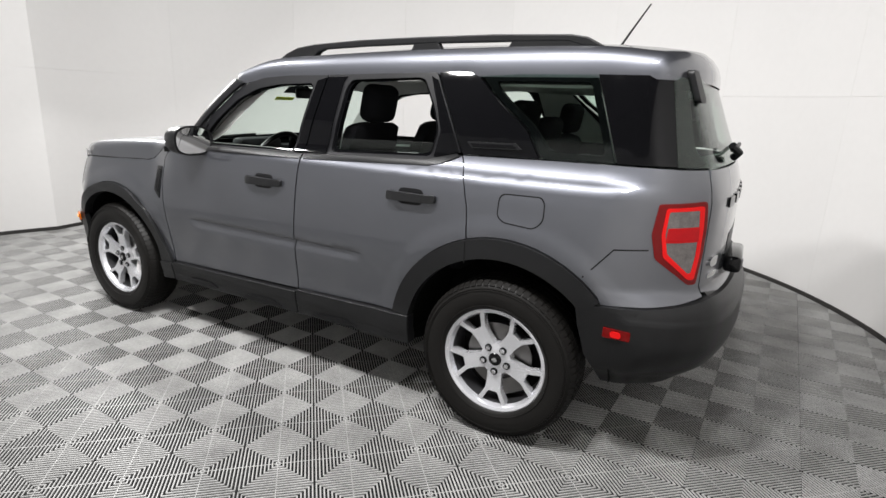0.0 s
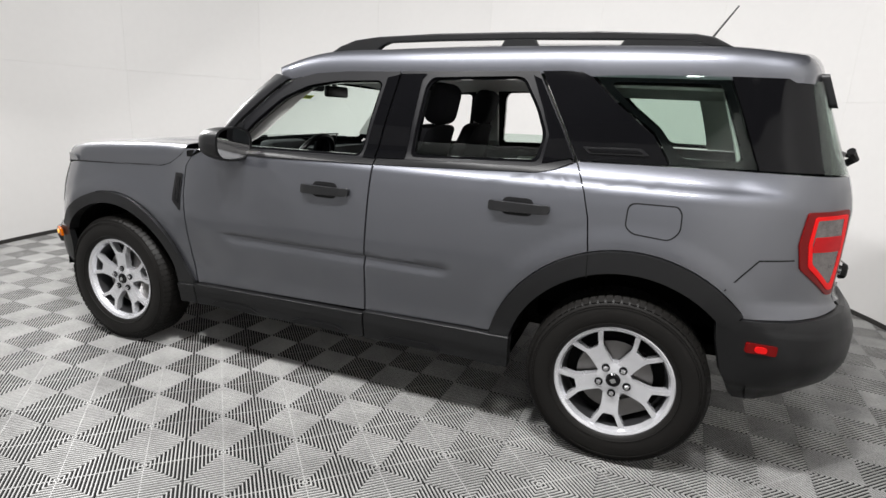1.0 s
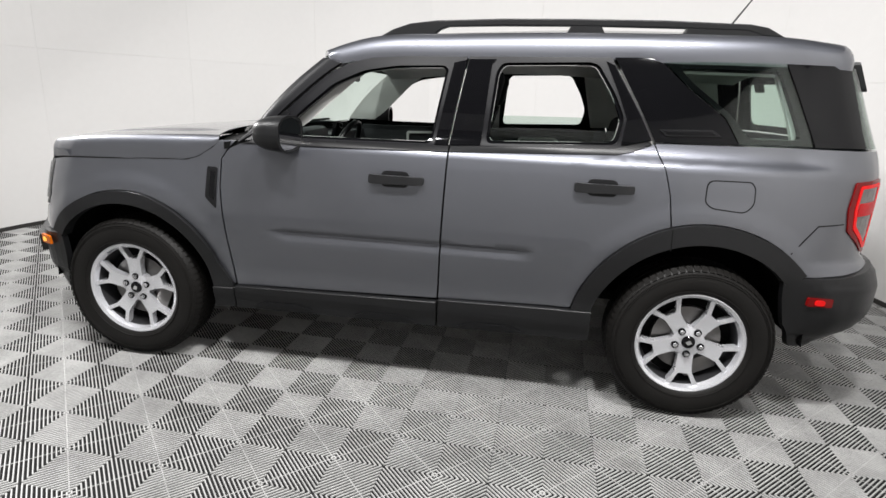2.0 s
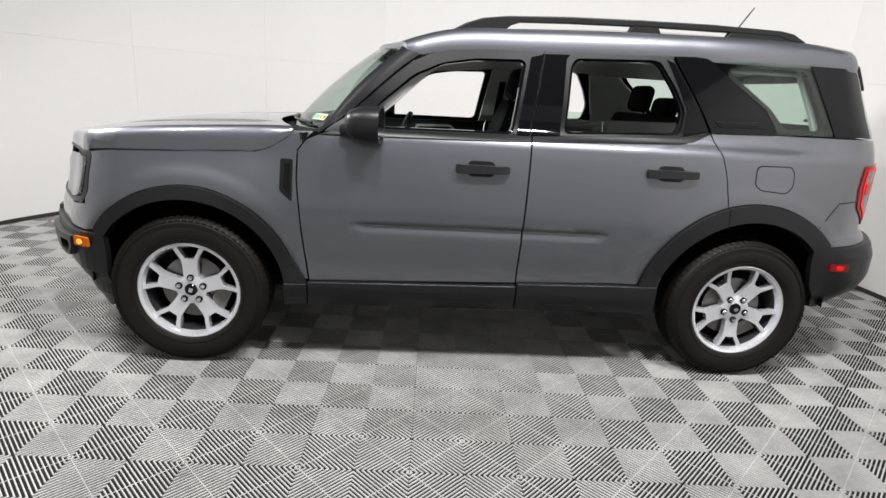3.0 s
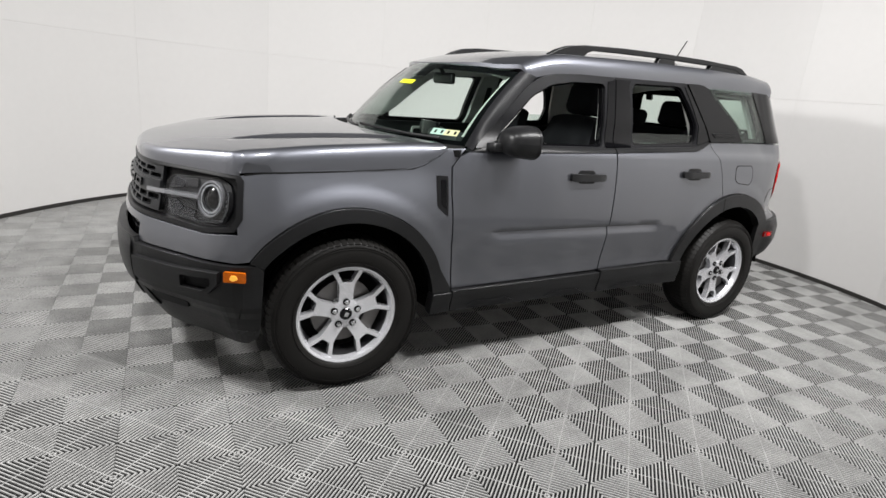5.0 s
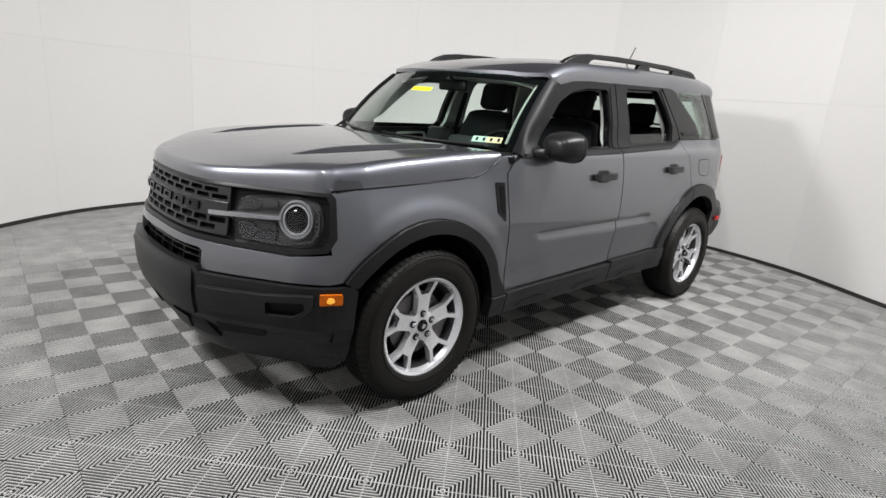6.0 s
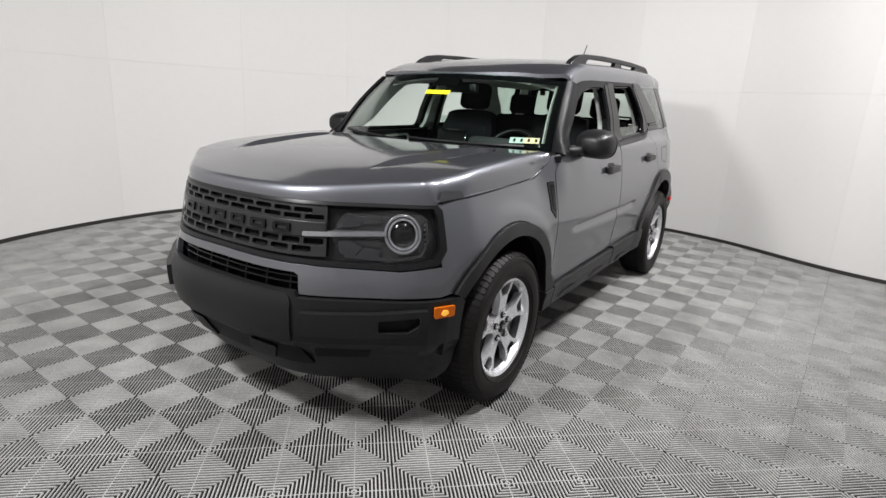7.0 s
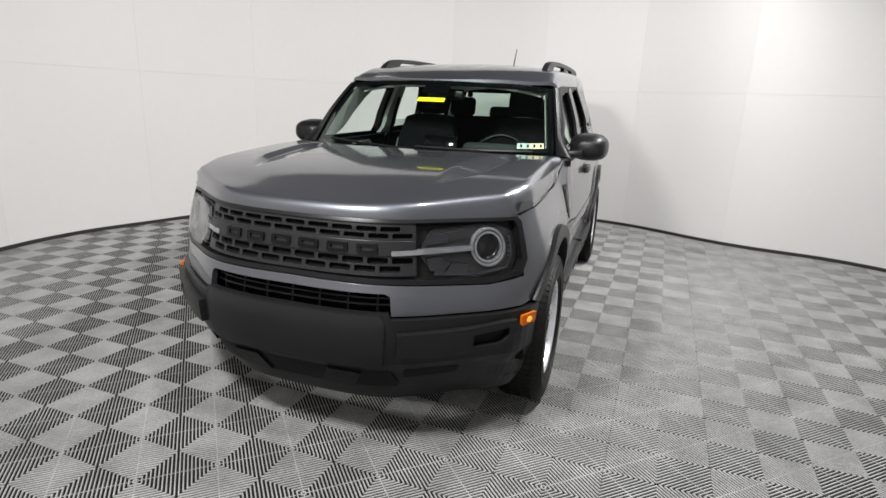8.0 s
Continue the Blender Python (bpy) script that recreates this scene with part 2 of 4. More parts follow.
def sheet(loops, place, thick, step=(.05, .05), lines_u=(), lines_v=()):
    """A plate with the outline loops[0] and holes loops[1:], laid out on place(u, v, out): a closed solid, thick metres deep."""
    bm = bmesh.new()
    lay = bm.verts.layers.float_vector.new("facing")
    for loop in loops:
        vs = [bm.verts.new((*p, 0)) for p in loop]
        for i in range(len(vs)):
            bm.edges.new((vs[i - 1], vs[i]))
    bmesh.ops.triangle_fill(bm, use_beauty=True, use_dissolve=False, edges=bm.edges[:])
    us, vs = [p[0] for p in loops[0]], [p[1] for p in loops[0]]
    for axis, lo, hi, st, extra in ((0, min(us), max(us), step[0], lines_u), (1, min(vs), max(vs), step[1], lines_v)):
        n = max(1, int((hi - lo) / st))
        cuts = [lo + (hi - lo) * k / n for k in range(1, n)] + [c for c in extra if lo < c < hi]
        no = Vector((1, 0, 0)) if axis == 0 else Vector((0, 1, 0))
        for c in cuts:
            bmesh.ops.bisect_plane(bm, geom=bm.verts[:] + bm.edges[:] + bm.faces[:], plane_co=no * c, plane_no=no, dist=1e-5)
    bmesh.ops.remove_doubles(bm, verts=bm.verts, dist=1e-4)
    faces = bm.faces[:]
    rim = [e for e in bm.edges if len(e.link_faces) == 1]
    flat = {v: (v.co.x, v.co.y) for v in bm.verts}
    back = {v: bm.verts.new(place(*flat[v], -thick)) for v in list(flat)}
    for f in faces:
        bm.faces.new([back[v] for v in reversed(f.verts)])
    for e in rim:
        a, b = e.verts
        bm.faces.new((a, b, back[b], back[a]))
    e = .004
    for v, (u, w) in flat.items():
        v.co = place(u, w, 0)
        du = Vector(place(u + e, w, 0)) - Vector(place(u - e, w, 0))
        dw = Vector(place(u, w + e, 0)) - Vector(place(u, w - e, 0))
        no = du.cross(dw).normalized()
        v[lay] = no if no.dot(v.co - back[v].co) > 0 else -no
    return bm


def on_skin(side, out=0.0):
    """place() for sheet() on the body's skin; out may be a number or a function of u and z."""
    def place(u, z, d):
        o = out(u, z) if callable(out) else out
        return skin(u, z, o + d, side)
    return place


def panel(name, loop, mat, parent, side, out=0.0, thick=.018, label="", holes=(), step=(.05, .04), lines_v=(), lines_u=(), bevel=0.0, smooth=38):
    return part(name, sheet([loop, *holes], on_skin(side, out), thick, step, lines_u, lines_v), mat, parent, label, bevel=bevel, smooth=smooth)


def front_place(out=0.0):
    """place() round the whole nose: v runs from the car's left (negative) over the middle (0) to its right."""
    def place(v, z, d):
        o = out(v, z) if callable(out) else out
        return skin(U_FRONT + abs(v), z, o + d, -1 if v < 0 else 1)
    return place


def rear_place(out=0.0):
    def place(v, z, d):
        o = out(v, z) if callable(out) else out
        return skin(U_REAR - abs(v), z, o + d, -1 if v < 0 else 1)
    return place


def solid(bm, size, m=None, r=0.0, seg=2):
    """Adds a box of that size, its edges rounded, to bm."""
    made = bmesh.ops.create_cube(bm, size=1)["verts"]
    bmesh.ops.scale(bm, vec=size, verts=made)
    if r:
        edges = list({e for v in made for e in v.link_edges})
        made = list({v for f in bmesh.ops.bevel(bm, geom=edges, offset=r, segments=seg, affect="EDGES", profile=.5)["faces"] for v in f.verts} | {v for v in made if v.is_valid})
    if m is not None:
        bmesh.ops.transform(bm, matrix=m, verts=[v for v in made if v.is_valid])
    return bm


def boxed(size, m=None, r=0.0, seg=2):
    return solid(bmesh.new(), size, m, r, seg)


def lathe(profile, n=48, m=None, closed=True):
    """A body of revolution about the y axis from points (radius, y)."""
    bm = bmesh.new()
    rings = []
    for k in range(n):
        a = 2 * math.pi * k / n
        rings.append([bm.verts.new((r * math.cos(a), y, r * math.sin(a))) for r, y in profile])
    for k in range(n):
        p, q = rings[k - 1], rings[k]
        for i in range(len(profile) - (0 if closed else 1)):
            j = (i + 1) % len(profile)
            bm.faces.new((p[i], q[i], q[j], p[j]))
    bmesh.ops.remove_doubles(bm, verts=bm.verts, dist=1e-6)
    if m is not None:
        bmesh.ops.transform(bm, matrix=m, verts=bm.verts)
    return bm


def tube(points, r, n=10, taper=1.0, flat=1.0):
    """A round bar along points."""
    bm = bmesh.new()
    rings = []
    pts = [Vector(p) for p in points]
    for i, p in enumerate(pts):
        d = (pts[min(i + 1, len(pts) - 1)] - pts[max(i - 1, 0)]).normalized()
        up = Vector((0, 0, 1)) if abs(d.z) < .9 else Vector((0, 1, 0))
        a = d.cross(up).normalized()
        b = a.cross(d)
        rr = r * (1 + (taper - 1) * i / max(1, len(pts) - 1))
        rings.append([bm.verts.new(p + (a * math.cos(t) + b * math.sin(t) * flat) * rr) for t in (2 * math.pi * k / n for k in range(n))])
    for p, q in zip(rings, rings[1:]):
        for k in range(n):
            bm.faces.new((p[k - 1], p[k], q[k], q[k - 1]))
    bm.faces.new(rings[0])
    bm.faces.new(rings[-1])
    return bm


def grid(fn, na, nb, thick=0.0):
    """A sheet fn(a, b, d) over a and b from 0 to 1, closed to a solid when thick."""
    bm = bmesh.new()
    top = [[bm.verts.new(fn(i / na, j / nb, 0)) for j in range(nb + 1)] for i in range(na + 1)]
    for i in range(na):
        for j in range(nb):
            bm.faces.new((top[i][j], top[i + 1][j], top[i + 1][j + 1], top[i][j + 1]))
    if thick:
        low = [[bm.verts.new(fn(i / na, j / nb, -thick)) for j in range(nb + 1)] for i in range(na + 1)]
        for i in range(na):
            for j in range(nb):
                bm.faces.new((low[i][j + 1], low[i + 1][j + 1], low[i + 1][j], low[i][j]))
        for i in range(na):
            bm.faces.new((top[i + 1][0], top[i][0], low[i][0], low[i + 1][0]))
            bm.faces.new((top[i][nb], top[i + 1][nb], low[i + 1][nb], low[i][nb]))
        for j in range(nb):
            bm.faces.new((top[0][j], top[0][j + 1], low[0][j + 1], low[0][j]))
            bm.faces.new((top[na][j + 1], top[na][j], low[na][j], low[na][j + 1]))
    return bm


def extruded(loop, m, depth, holes=()):
    """A flat outline with depth, placed by m; the outline lies in m's x and y, and its back lies depth down m's z."""
    return sheet([loop, *holes], lambda u, v, d: m @ Vector((u, v, d)), depth, (9, 9))


# ---- the studio: floor, round wall, ceiling ----
WALL_R = [(-180, 3.93), (-170, 4.2), (-150, 4.6), (-110, 4.6), (-80, 4.5), (-62, 4.25), (-54, 3.98), (-45, 3.55), (-38, 3.38), (-20, 3.34), (0, 3.31), (15, 3.39), (35, 3.54), (53, 3.65), (80, 3.72),
          (92, 3.90), (105, 4.0), (120, 4.1), (145, 4.06), (165, 4.07), (180, 3.93)]


def wall_at(a, extra=0.0):
    r = lerp(WALL_R, a) + extra
    return r * math.cos(radians(a)), r * math.sin(radians(a))


def build_wall():
    n = 144
    wall = finish("wall_round", grid(lambda a, b, d: (*wall_at(-180 + 360 * a, -d + .03), .035 + b * (WALL_TOP - .035)), n, 1, .06), WALL)
    tagged(wall, "smooth white curved studio wall of tall panels", "wall", kind="structure")
    count = 18
    for k in range(count):
        a0, a1 = -180 + 360 * k / count, -180 + 360 * (k + 1) / count
        gap = .007
        # unseen side behind the camera, greyed to throw less light back on the car
        surface = UNSEENWALL if -168 < (a0 + a1) / 2 < -62 else WALL
        for z0, z1 in ((.035, 1.5845), (1.5855, WALL_TOP)):
            def fn(a, b, d, a0=a0 + gap, a1=a1 - gap, z0=z0, z1=z1):
                return (*wall_at(a0 + (a1 - a0) * a, -d), z0 + b * (z1 - z0))
            finish("wall_panel", grid(fn, 8, 3, .025), surface, wall)
    def upper(a, b, d):
        x, y = wall_at(-180 + 360 * a, -d + .02)
        return (x, y, WALL_TOP + .004 + b * (CEIL_Z - WALL_TOP))
    tagged(finish("wall_upper", grid(upper, n, 2, .08), CEILING), "dark upper wall above the white wall", "wall", kind="structure")
    def base(a, b, d):
        x, y = wall_at(-180 + 360 * a, -d - .006)
        return (x, y, b * .034)
    tagged(finish("baseboard", grid(base, n, 1, .06), EDGE), "thin dark strip at the foot of the white wall", "baseboard", kind="structure")


build_wall()
# sheet just under the ribs; its near-black colour shades their gaps
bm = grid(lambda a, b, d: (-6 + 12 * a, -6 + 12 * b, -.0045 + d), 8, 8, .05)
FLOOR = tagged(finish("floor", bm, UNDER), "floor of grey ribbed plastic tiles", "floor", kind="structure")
bm = grid(lambda a, b, d: (-5 + 10 * a, -5 + 10 * b, CEIL_Z + .06 + d), 8, 8, .06)
tagged(finish("ceiling", bm, CEILING), "plain dark ceiling of the studio", "ceiling", kind="structure")


# ---- the car ----
CAR = thing("car", "dark grey compact sport utility car with silver wheels and open windows", "car")
LEFT, RIGHT = -1, 1
SIDES = (LEFT, RIGHT)
WHEEL_X, WHEEL_Z = 1.335, .355
ARCH_F, ARCH_R = .50, .542


def build_doors(side):
    crease = (.668, .680, .694, .708, .711, .716, .722)
    loop = [(-.838, .91), (-.836, 1.03), (-.80, 1.078), (-.74, 1.106), (-.3, 1.112), (.213, 1.124), (.208, .95), (.203, .765), (.197, .45), (-.785, .424), (-.792, .47), (-.815, .647)]
    front = panel("front_door", loop, PAINT, CAR, side, lines_v=crease, step=(.06, .035))
    panel("belt_trim", [(-.74, 1.107), (-.3, 1.113), (.215, 1.125), (.215, 1.147), (-.3, 1.135), (-.66, 1.128)], SATIN, front, side, .006, .05)
    hole = rounded([(-.60, 1.140), (.135, 1.150), (.185, 1.47), (.165, 1.487), (-.05, 1.478), (-.20, 1.452), (-.335, 1.39), (-.47, 1.27)], .03)
    frame_out = [(-.68, 1.128), (.206, 1.147), (.262, 1.528), (.0, 1.522), (-.17, 1.508), (-.27, 1.482), (-.36, 1.435), (-.50, 1.31)]
    panel("window_frame", frame_out, MATT, front, side, 0, .045, "black window frame of the door", holes=[hole])
    edge = rounded([(-.585, 1.150), (.125, 1.158), (.172, 1.465), (.158, 1.477), (-.05, 1.468), (-.195, 1.443), (-.325, 1.383), (-.46, 1.265)], .03)
    panel("window_seal", hole, GLOSS, front, side, -.012, .03, holes=[edge])
    panel("pillar_cover", [(.150, 1.15), (.207, 1.15), (.262, 1.515), (.206, 1.50)], GLOSS, front, side, .005, .008, "gloss black pillar cover")
    loop = [(.221, 1.124), (.93, 1.150), (1.0, 1.166), (1.085, 1.20), (1.13, 1.10), (1.158, 1.0), (1.174, .873)] + arc(WHEEL_X, WHEEL_Z, ARCH_R, 107, 167, 12) + [(.80, .468), (.205, .452), (.211, .765), (.216, .95)]
    rear = panel("rear_door", loop, PAINT, CAR, side, lines_v=crease, step=(.03, .026))
    panel("belt_trim", [(.222, 1.125), (.93, 1.151), (1.0, 1.167), (1.075, 1.20), (1.06, 1.21), (.98, 1.19), (.92, 1.172), (.222, 1.148)], SATIN, rear, side, .006, .05)
    hole = rounded([(.372, 1.165), (.935, 1.188), (.955, 1.30), (.91, 1.40), (.835, 1.515), (.80, 1.525), (.42, 1.508), (.395, 1.47)], .03)
    frame_out = [(.214, 1.149), (.92, 1.172), (.985, 1.19), (1.075, 1.215), (1.02, 1.32), (.885, 1.548), (.272, 1.530)]
    panel("window_frame", frame_out, MATT, rear, side, 0, .045, "black window frame of the door", holes=[hole])
    edge = rounded([(.385, 1.175), (.920, 1.197), (.940, 1.295), (.897, 1.395), (.828, 1.502), (.798, 1.513), (.43, 1.497), (.408, 1.462)], .03)
    panel("window_seal", hole, GLOSS, rear, side, -.012, .03, holes=[edge])
    panel("pillar_cover", [(.216, 1.152), (.352, 1.158), (.374, 1.50), (.39, 1.522), (.272, 1.518)], GLOSS, rear, side, .005, .008, "gloss black pillar cover")
    panel("pillar_cover", [(.95, 1.19), (.985, 1.195), (1.068, 1.218), (1.015, 1.32), (.90, 1.515), (.865, 1.53), (.925, 1.40), (.965, 1.30)], GLOSS, rear, side, .005, .008, "gloss black pillar cover")
    for door, u0, z0 in ((front, -.005, .992), (rear, .888, 1.014)):
        part("handle_cup", sheet([rounded([(u0 - .07, z0 - .035), (u0 + .06, z0 - .035), (u0 + .06, z0 + .036), (u0 - .07, z0 + .036)], .03)], on_skin(side, .0015), .004), SATIN, door)
        def bar(u, v, d, u0=u0, z0=z0):
            e = abs(u - u0) / .125
            return skin(u, z0 + v, .034 * (1 - max(0, e - .72) * 1.6) + d, side)
        part("door_handle", sheet([rounded([(u0 - .122, -.020), (u0 + .125, -.016), (u0 + .125, .018), (u0 - .122, .020)], .012)], bar, .020, (.03, .02)), PLASTIC, door, "black pull handle", bevel=.003)
        for s in (-.102, .102):
            part("handle_foot", sheet([box2(u0 + s - .018, u0 + s + .018, z0 - .014, z0 + .014)], on_skin(side, .016), .02), PLASTIC, door)
        if door is front:
            c = Vector(skin(u0 + .098, z0, .0, side))
            part("key_cylinder", lathe([(.0, 0), (.009, 0), (.009, .012), (0, .012)], 16, Matrix.Translation((c.x, c.y + side * .024, c.z))), CHROME, door)
    # the rear door's glass is wound down but for its top edge
    panel("window_pane", [(.38, 1.150), (.93, 1.172), (.945, 1.245), (.39, 1.232)], TINT, rear, side, lambda u, z: -.034 + .2 * (z - 1.15), .004, "lowered door glass", step=(.1, .05))
    # pale strips paint the reflection along the foot of the lowered glass
    for u0, u1 in ((.395, .60), (.612, .80)):
        panel("sill_glint", [(u0, 1.162 + .041 * (u0 - .39)), (u1, 1.162 + .041 * (u1 - .39)), (u1, 1.173 + .041 * (u1 - .39)), (u0, 1.173 + .041 * (u0 - .39))], WHITEGLINT, rear, side, -.020, .006, "painted reflection at the foot of the window")
    # inner door linings
    for door, pts in ((front, [(-.74, .5), (.19, .5), (.2, 1.135), (-.62, 1.12), (-.74, 1.05)]), (rear, [(.23, .5), (.85, .55), (1.0, .95), (1.02, 1.16), (.93, 1.15), (.24, 1.14)])):
        panel("door_lining", pts, DASH, door, side, -.07, .05, "black moulded door lining")
        x0 = -.30 if door is front else .50
        pull = rounded([(x0, 1.00), (x0 + .26, 1.01), (x0 + .30, 1.06), (x0 + .26, 1.10), (x0, 1.09)], .02)
        pull_in = rounded([(x0 + .015, 1.015), (x0 + .25, 1.025), (x0 + .28, 1.06), (x0 + .25, 1.085), (x0 + .015, 1.075)], .016)
        panel("inner_pull", pull, TRIMGREY, door, side, -.118, .012, "pale ring of the inner door pull", holes=[pull_in])


def build_side_panels(side):
    loop = [(-1.815, .968), (-1.70, .983), (-1.45, .994), (-1.03, 1.013), (-.968, 1.032), (-.892, 1.078), (-.856, 1.112), (-.77, 1.116), (-.805, 1.08), (-.843, 1.03), (-.845, .91), (-.822, .647), (-.80, .47),
            (-.795, .43)] + [p for p in arc(-WHEEL_X, WHEEL_Z, ARCH_F, 10, 146, 24)] + [(-1.765, .628), (-1.80, .70), (-1.812, .80), (-1.80, .93)]
    panel("fender", loop, PAINT, CAR, side, step=(.026, .022))
    vent = rounded([(-.860, .990), (-.916, .990), (-.916, .850), (-.860, .800)], .010)
    v = panel("fender_vent", vent, SATIN, CAR, side, .004, .02, "black vent trim behind the front wheel", bevel=.002)
    panel("vent_slot", rounded([(-.870, .972), (-.896, .972), (-.896, .862), (-.870, .838)], .006), GLOSS, v, side, .006, .01)
    loop = [(1.09, 1.203), (1.135, 1.10), (1.163, 1.0), (1.18, .873)] + arc(WHEEL_X, WHEEL_Z, ARCH_R, 106.6, 42, 14) + [(1.748, .695), (1.90, .705), (2.02, .72), (2.135, .738), (2.135, 1.215), (1.85, 1.215), (1.5, 1.212)]
    q = panel("quarter_panel", loop, PAINT, CAR, side, step=(.028, .024))
    flap = rounded([(1.305, 1.07), (1.475, 1.072), (1.49, 1.05), (1.492, .985), (1.46, .952), (1.33, .963), (1.303, .985)], .03)
    gap = rounded([(1.300, 1.075), (1.478, 1.077), (1.495, 1.053), (1.497, .982), (1.462, .947), (1.328, .958), (1.298, .982)], .032)
    panel("flap_gap", gap, INK, q, side, .0008, .003, holes=[flap], step=(.06, .06))
    panel("fuel_flap", flap, PAINT, CAR, side, .001, .004, "painted fuel flap")
    # joint between the quarter panel and the lower corner
    panel("panel_joint", [(1.672, .79), (1.775, .907), (1.90, .915), (1.90, .920), (1.773, .9125), (1.668, .794)], INK, q, side, .0008, .003)
    # arch cladding, sill and their joints
    flare = lambda u, z: .020
    loop = [(-.801, .414), (-.808, .440), (-.842, .492)] + arc(-WHEEL_X, WHEEL_Z, ARCH_F - .004, 22, 147, 26) + [(-1.70, .60)] + arc(-WHEEL_X, WHEEL_Z, .437, 146, 8, 26) + [(-.90, .414)]
    panel("wheel_arch_trim", loop, PLASTIC, CAR, side, flare, .05, "black plastic trim over the front wheel", bevel=.006)
    loop = arc(WHEEL_X, WHEEL_Z, ARCH_R - .004, 168, 41, 26) + [(1.70, .66)] + arc(WHEEL_X, WHEEL_Z, .455, 42, 166, 26) + [(.90, .45)]
    panel("wheel_arch_trim", loop, PLASTIC, CAR, side, flare, .05, "black plastic trim over the rear wheel", bevel=.006)
    panel("trim_joint", [(1.178, .868), (1.182, .868), (1.186, .775), (1.182, .775)], INK, CAR, side, .0215, .004)
    sill = lambda u, z: .018 + .010 * sstep(.34, .40, z)
    for u0, u1, za, zb in ((-.905, -.797, .30, .411), (-.793, .200, .303, .42), (.206, .90, .31, .45)):
        panel("sill_trim", [(u0, za), (u1, za + .008), (u1, zb + .018 * (u1 - u0)), (u0, zb)], PLASTIC, CAR, side, sill, .06, "black plastic sill trim", bevel=.006, lines_v=(.35, .37, .39))
    for u0, u1 in ((-.70, -.40), (-.20, .10), (.30, .60)):
        panel("sill_recess", rounded([(u0, .325), (u1, .327), (u1 - .06, .352), (u0 + .06, .350)], .01), SATIN, CAR, side, .026, .01, bevel=.003)
    # wheel house linings
    for cx, r in ((-WHEEL_X, .455), (WHEEL_X, .475)):
        bm = bmesh.new()
        prev = None
        for k in range(25):
            a = radians(2 + 176 * k / 24)
            x, z = cx + r * math.cos(a), WHEEL_Z + r * math.sin(a)
            row = [bm.verts.new((x, side * y, max(z, .16))) for y in (.845, .45)]
            if prev:
                bm.faces.new((prev[0], row[0], row[1], prev[1]))
            prev = row
        cap = [bm.verts.new((cx + r * math.cos(radians(2 + 176 * k / 24)), side * .45, max(.16, WHEEL_Z + r * math.sin(radians(2 + 176 * k / 24))))) for k in range(25)]
        bm.faces.new(cap)
        part("wheel_house", bm, DARK, CAR)
    # markers
    m = panel("side_marker", box2(-1.845, -1.765, .545, .590, .006), AMBER, CAR, side, .040, .012, "lit amber side marker", bevel=.002)
    panel("marker_bulb", rounded([(-1.822, .560), (-1.808, .553), (-1.792, .562), (-1.797, .577), (-1.815, .579)], .005), AMBERLIT, m, side, .0425, .004)
    m = panel("side_marker", box2(1.765, 1.855, .575, .614, .006), REDLENS, CAR, side, .030, .012, "red rear side marker, lit at its middle", bevel=.002)
    panel("marker_bulb", box2(1.79, 1.825, .582, .606, .01), REDLIT, m, side, .034, .008)


def build_upper_sides(side):
    loop = [(.90, 1.548), (1.0, 1.552), (1.06, 1.548), (1.10, 1.53), (1.20, 1.44), (1.36, 1.32), (1.425, 1.216), (1.09, 1.208), (1.03, 1.32)]
    c = panel("rear_pillar_cover", loop, GLOSS, CAR, side, .004, .05, "gloss black panel ahead of the rear side window")
    panel("pillar_slot", rounded([(1.10, 1.263), (1.32, 1.270), (1.355, 1.245), (1.13, 1.238)], .006), SATIN, c, side, .009, .012, bevel=.002)
    panel("pillar_slot", rounded([(1.12, 1.257), (1.31, 1.263), (1.33, 1.252), (1.135, 1.246)], .004), GLOSS, c, side, .012, .012)
    panel("quarter_window", [(1.103, 1.535), (1.20, 1.447), (1.364, 1.326), (1.43, 1.217), (1.752, 1.221), (1.618, 1.549), (1.3, 1.545)], TINT, CAR, side, .0, .004, "tinted rear side window")
    inner = rounded([(1.17, 1.515), (1.23, 1.455), (1.39, 1.335), (1.465, 1.245), (1.70, 1.245), (1.595, 1.52)], .03)
    panel("window_border", [(1.11, 1.535), (1.20, 1.45), (1.364, 1.33), (1.435, 1.220), (1.749, 1.224), (1.615, 1.546), (1.3, 1.542)], GLOSS, CAR, side, -.008, .03, "black border behind the rear side window", holes=[inner])
    panel("rear_pillar", [(1.622, 1.549), (1.757, 1.221), (1.978, 1.226), (1.978, 1.40), (1.972, 1.548)], GLOSS, CAR, side, .003, .05, "gloss black rear pillar cover")
    panel("pillar_lining", [(1.60, 1.53), (1.70, 1.22), (1.90, 1.22), (1.80, 1.53)], TRIMGREY, CAR, side, -.065, .02, "light grey inner pillar lining")
    panel("pillar_lining", [(.16, 1.14), (.36, 1.15), (.36, 1.52), (.22, 1.52)], TRIMGREY, CAR, side, -.055, .03, "light grey inner pillar lining")
    panel("pillar_lining", [(.99, 1.18), (1.42, 1.21), (1.10, 1.52), (.90, 1.52)], TRIMGREY, CAR, side, -.06, .02, "light grey inner pillar lining")


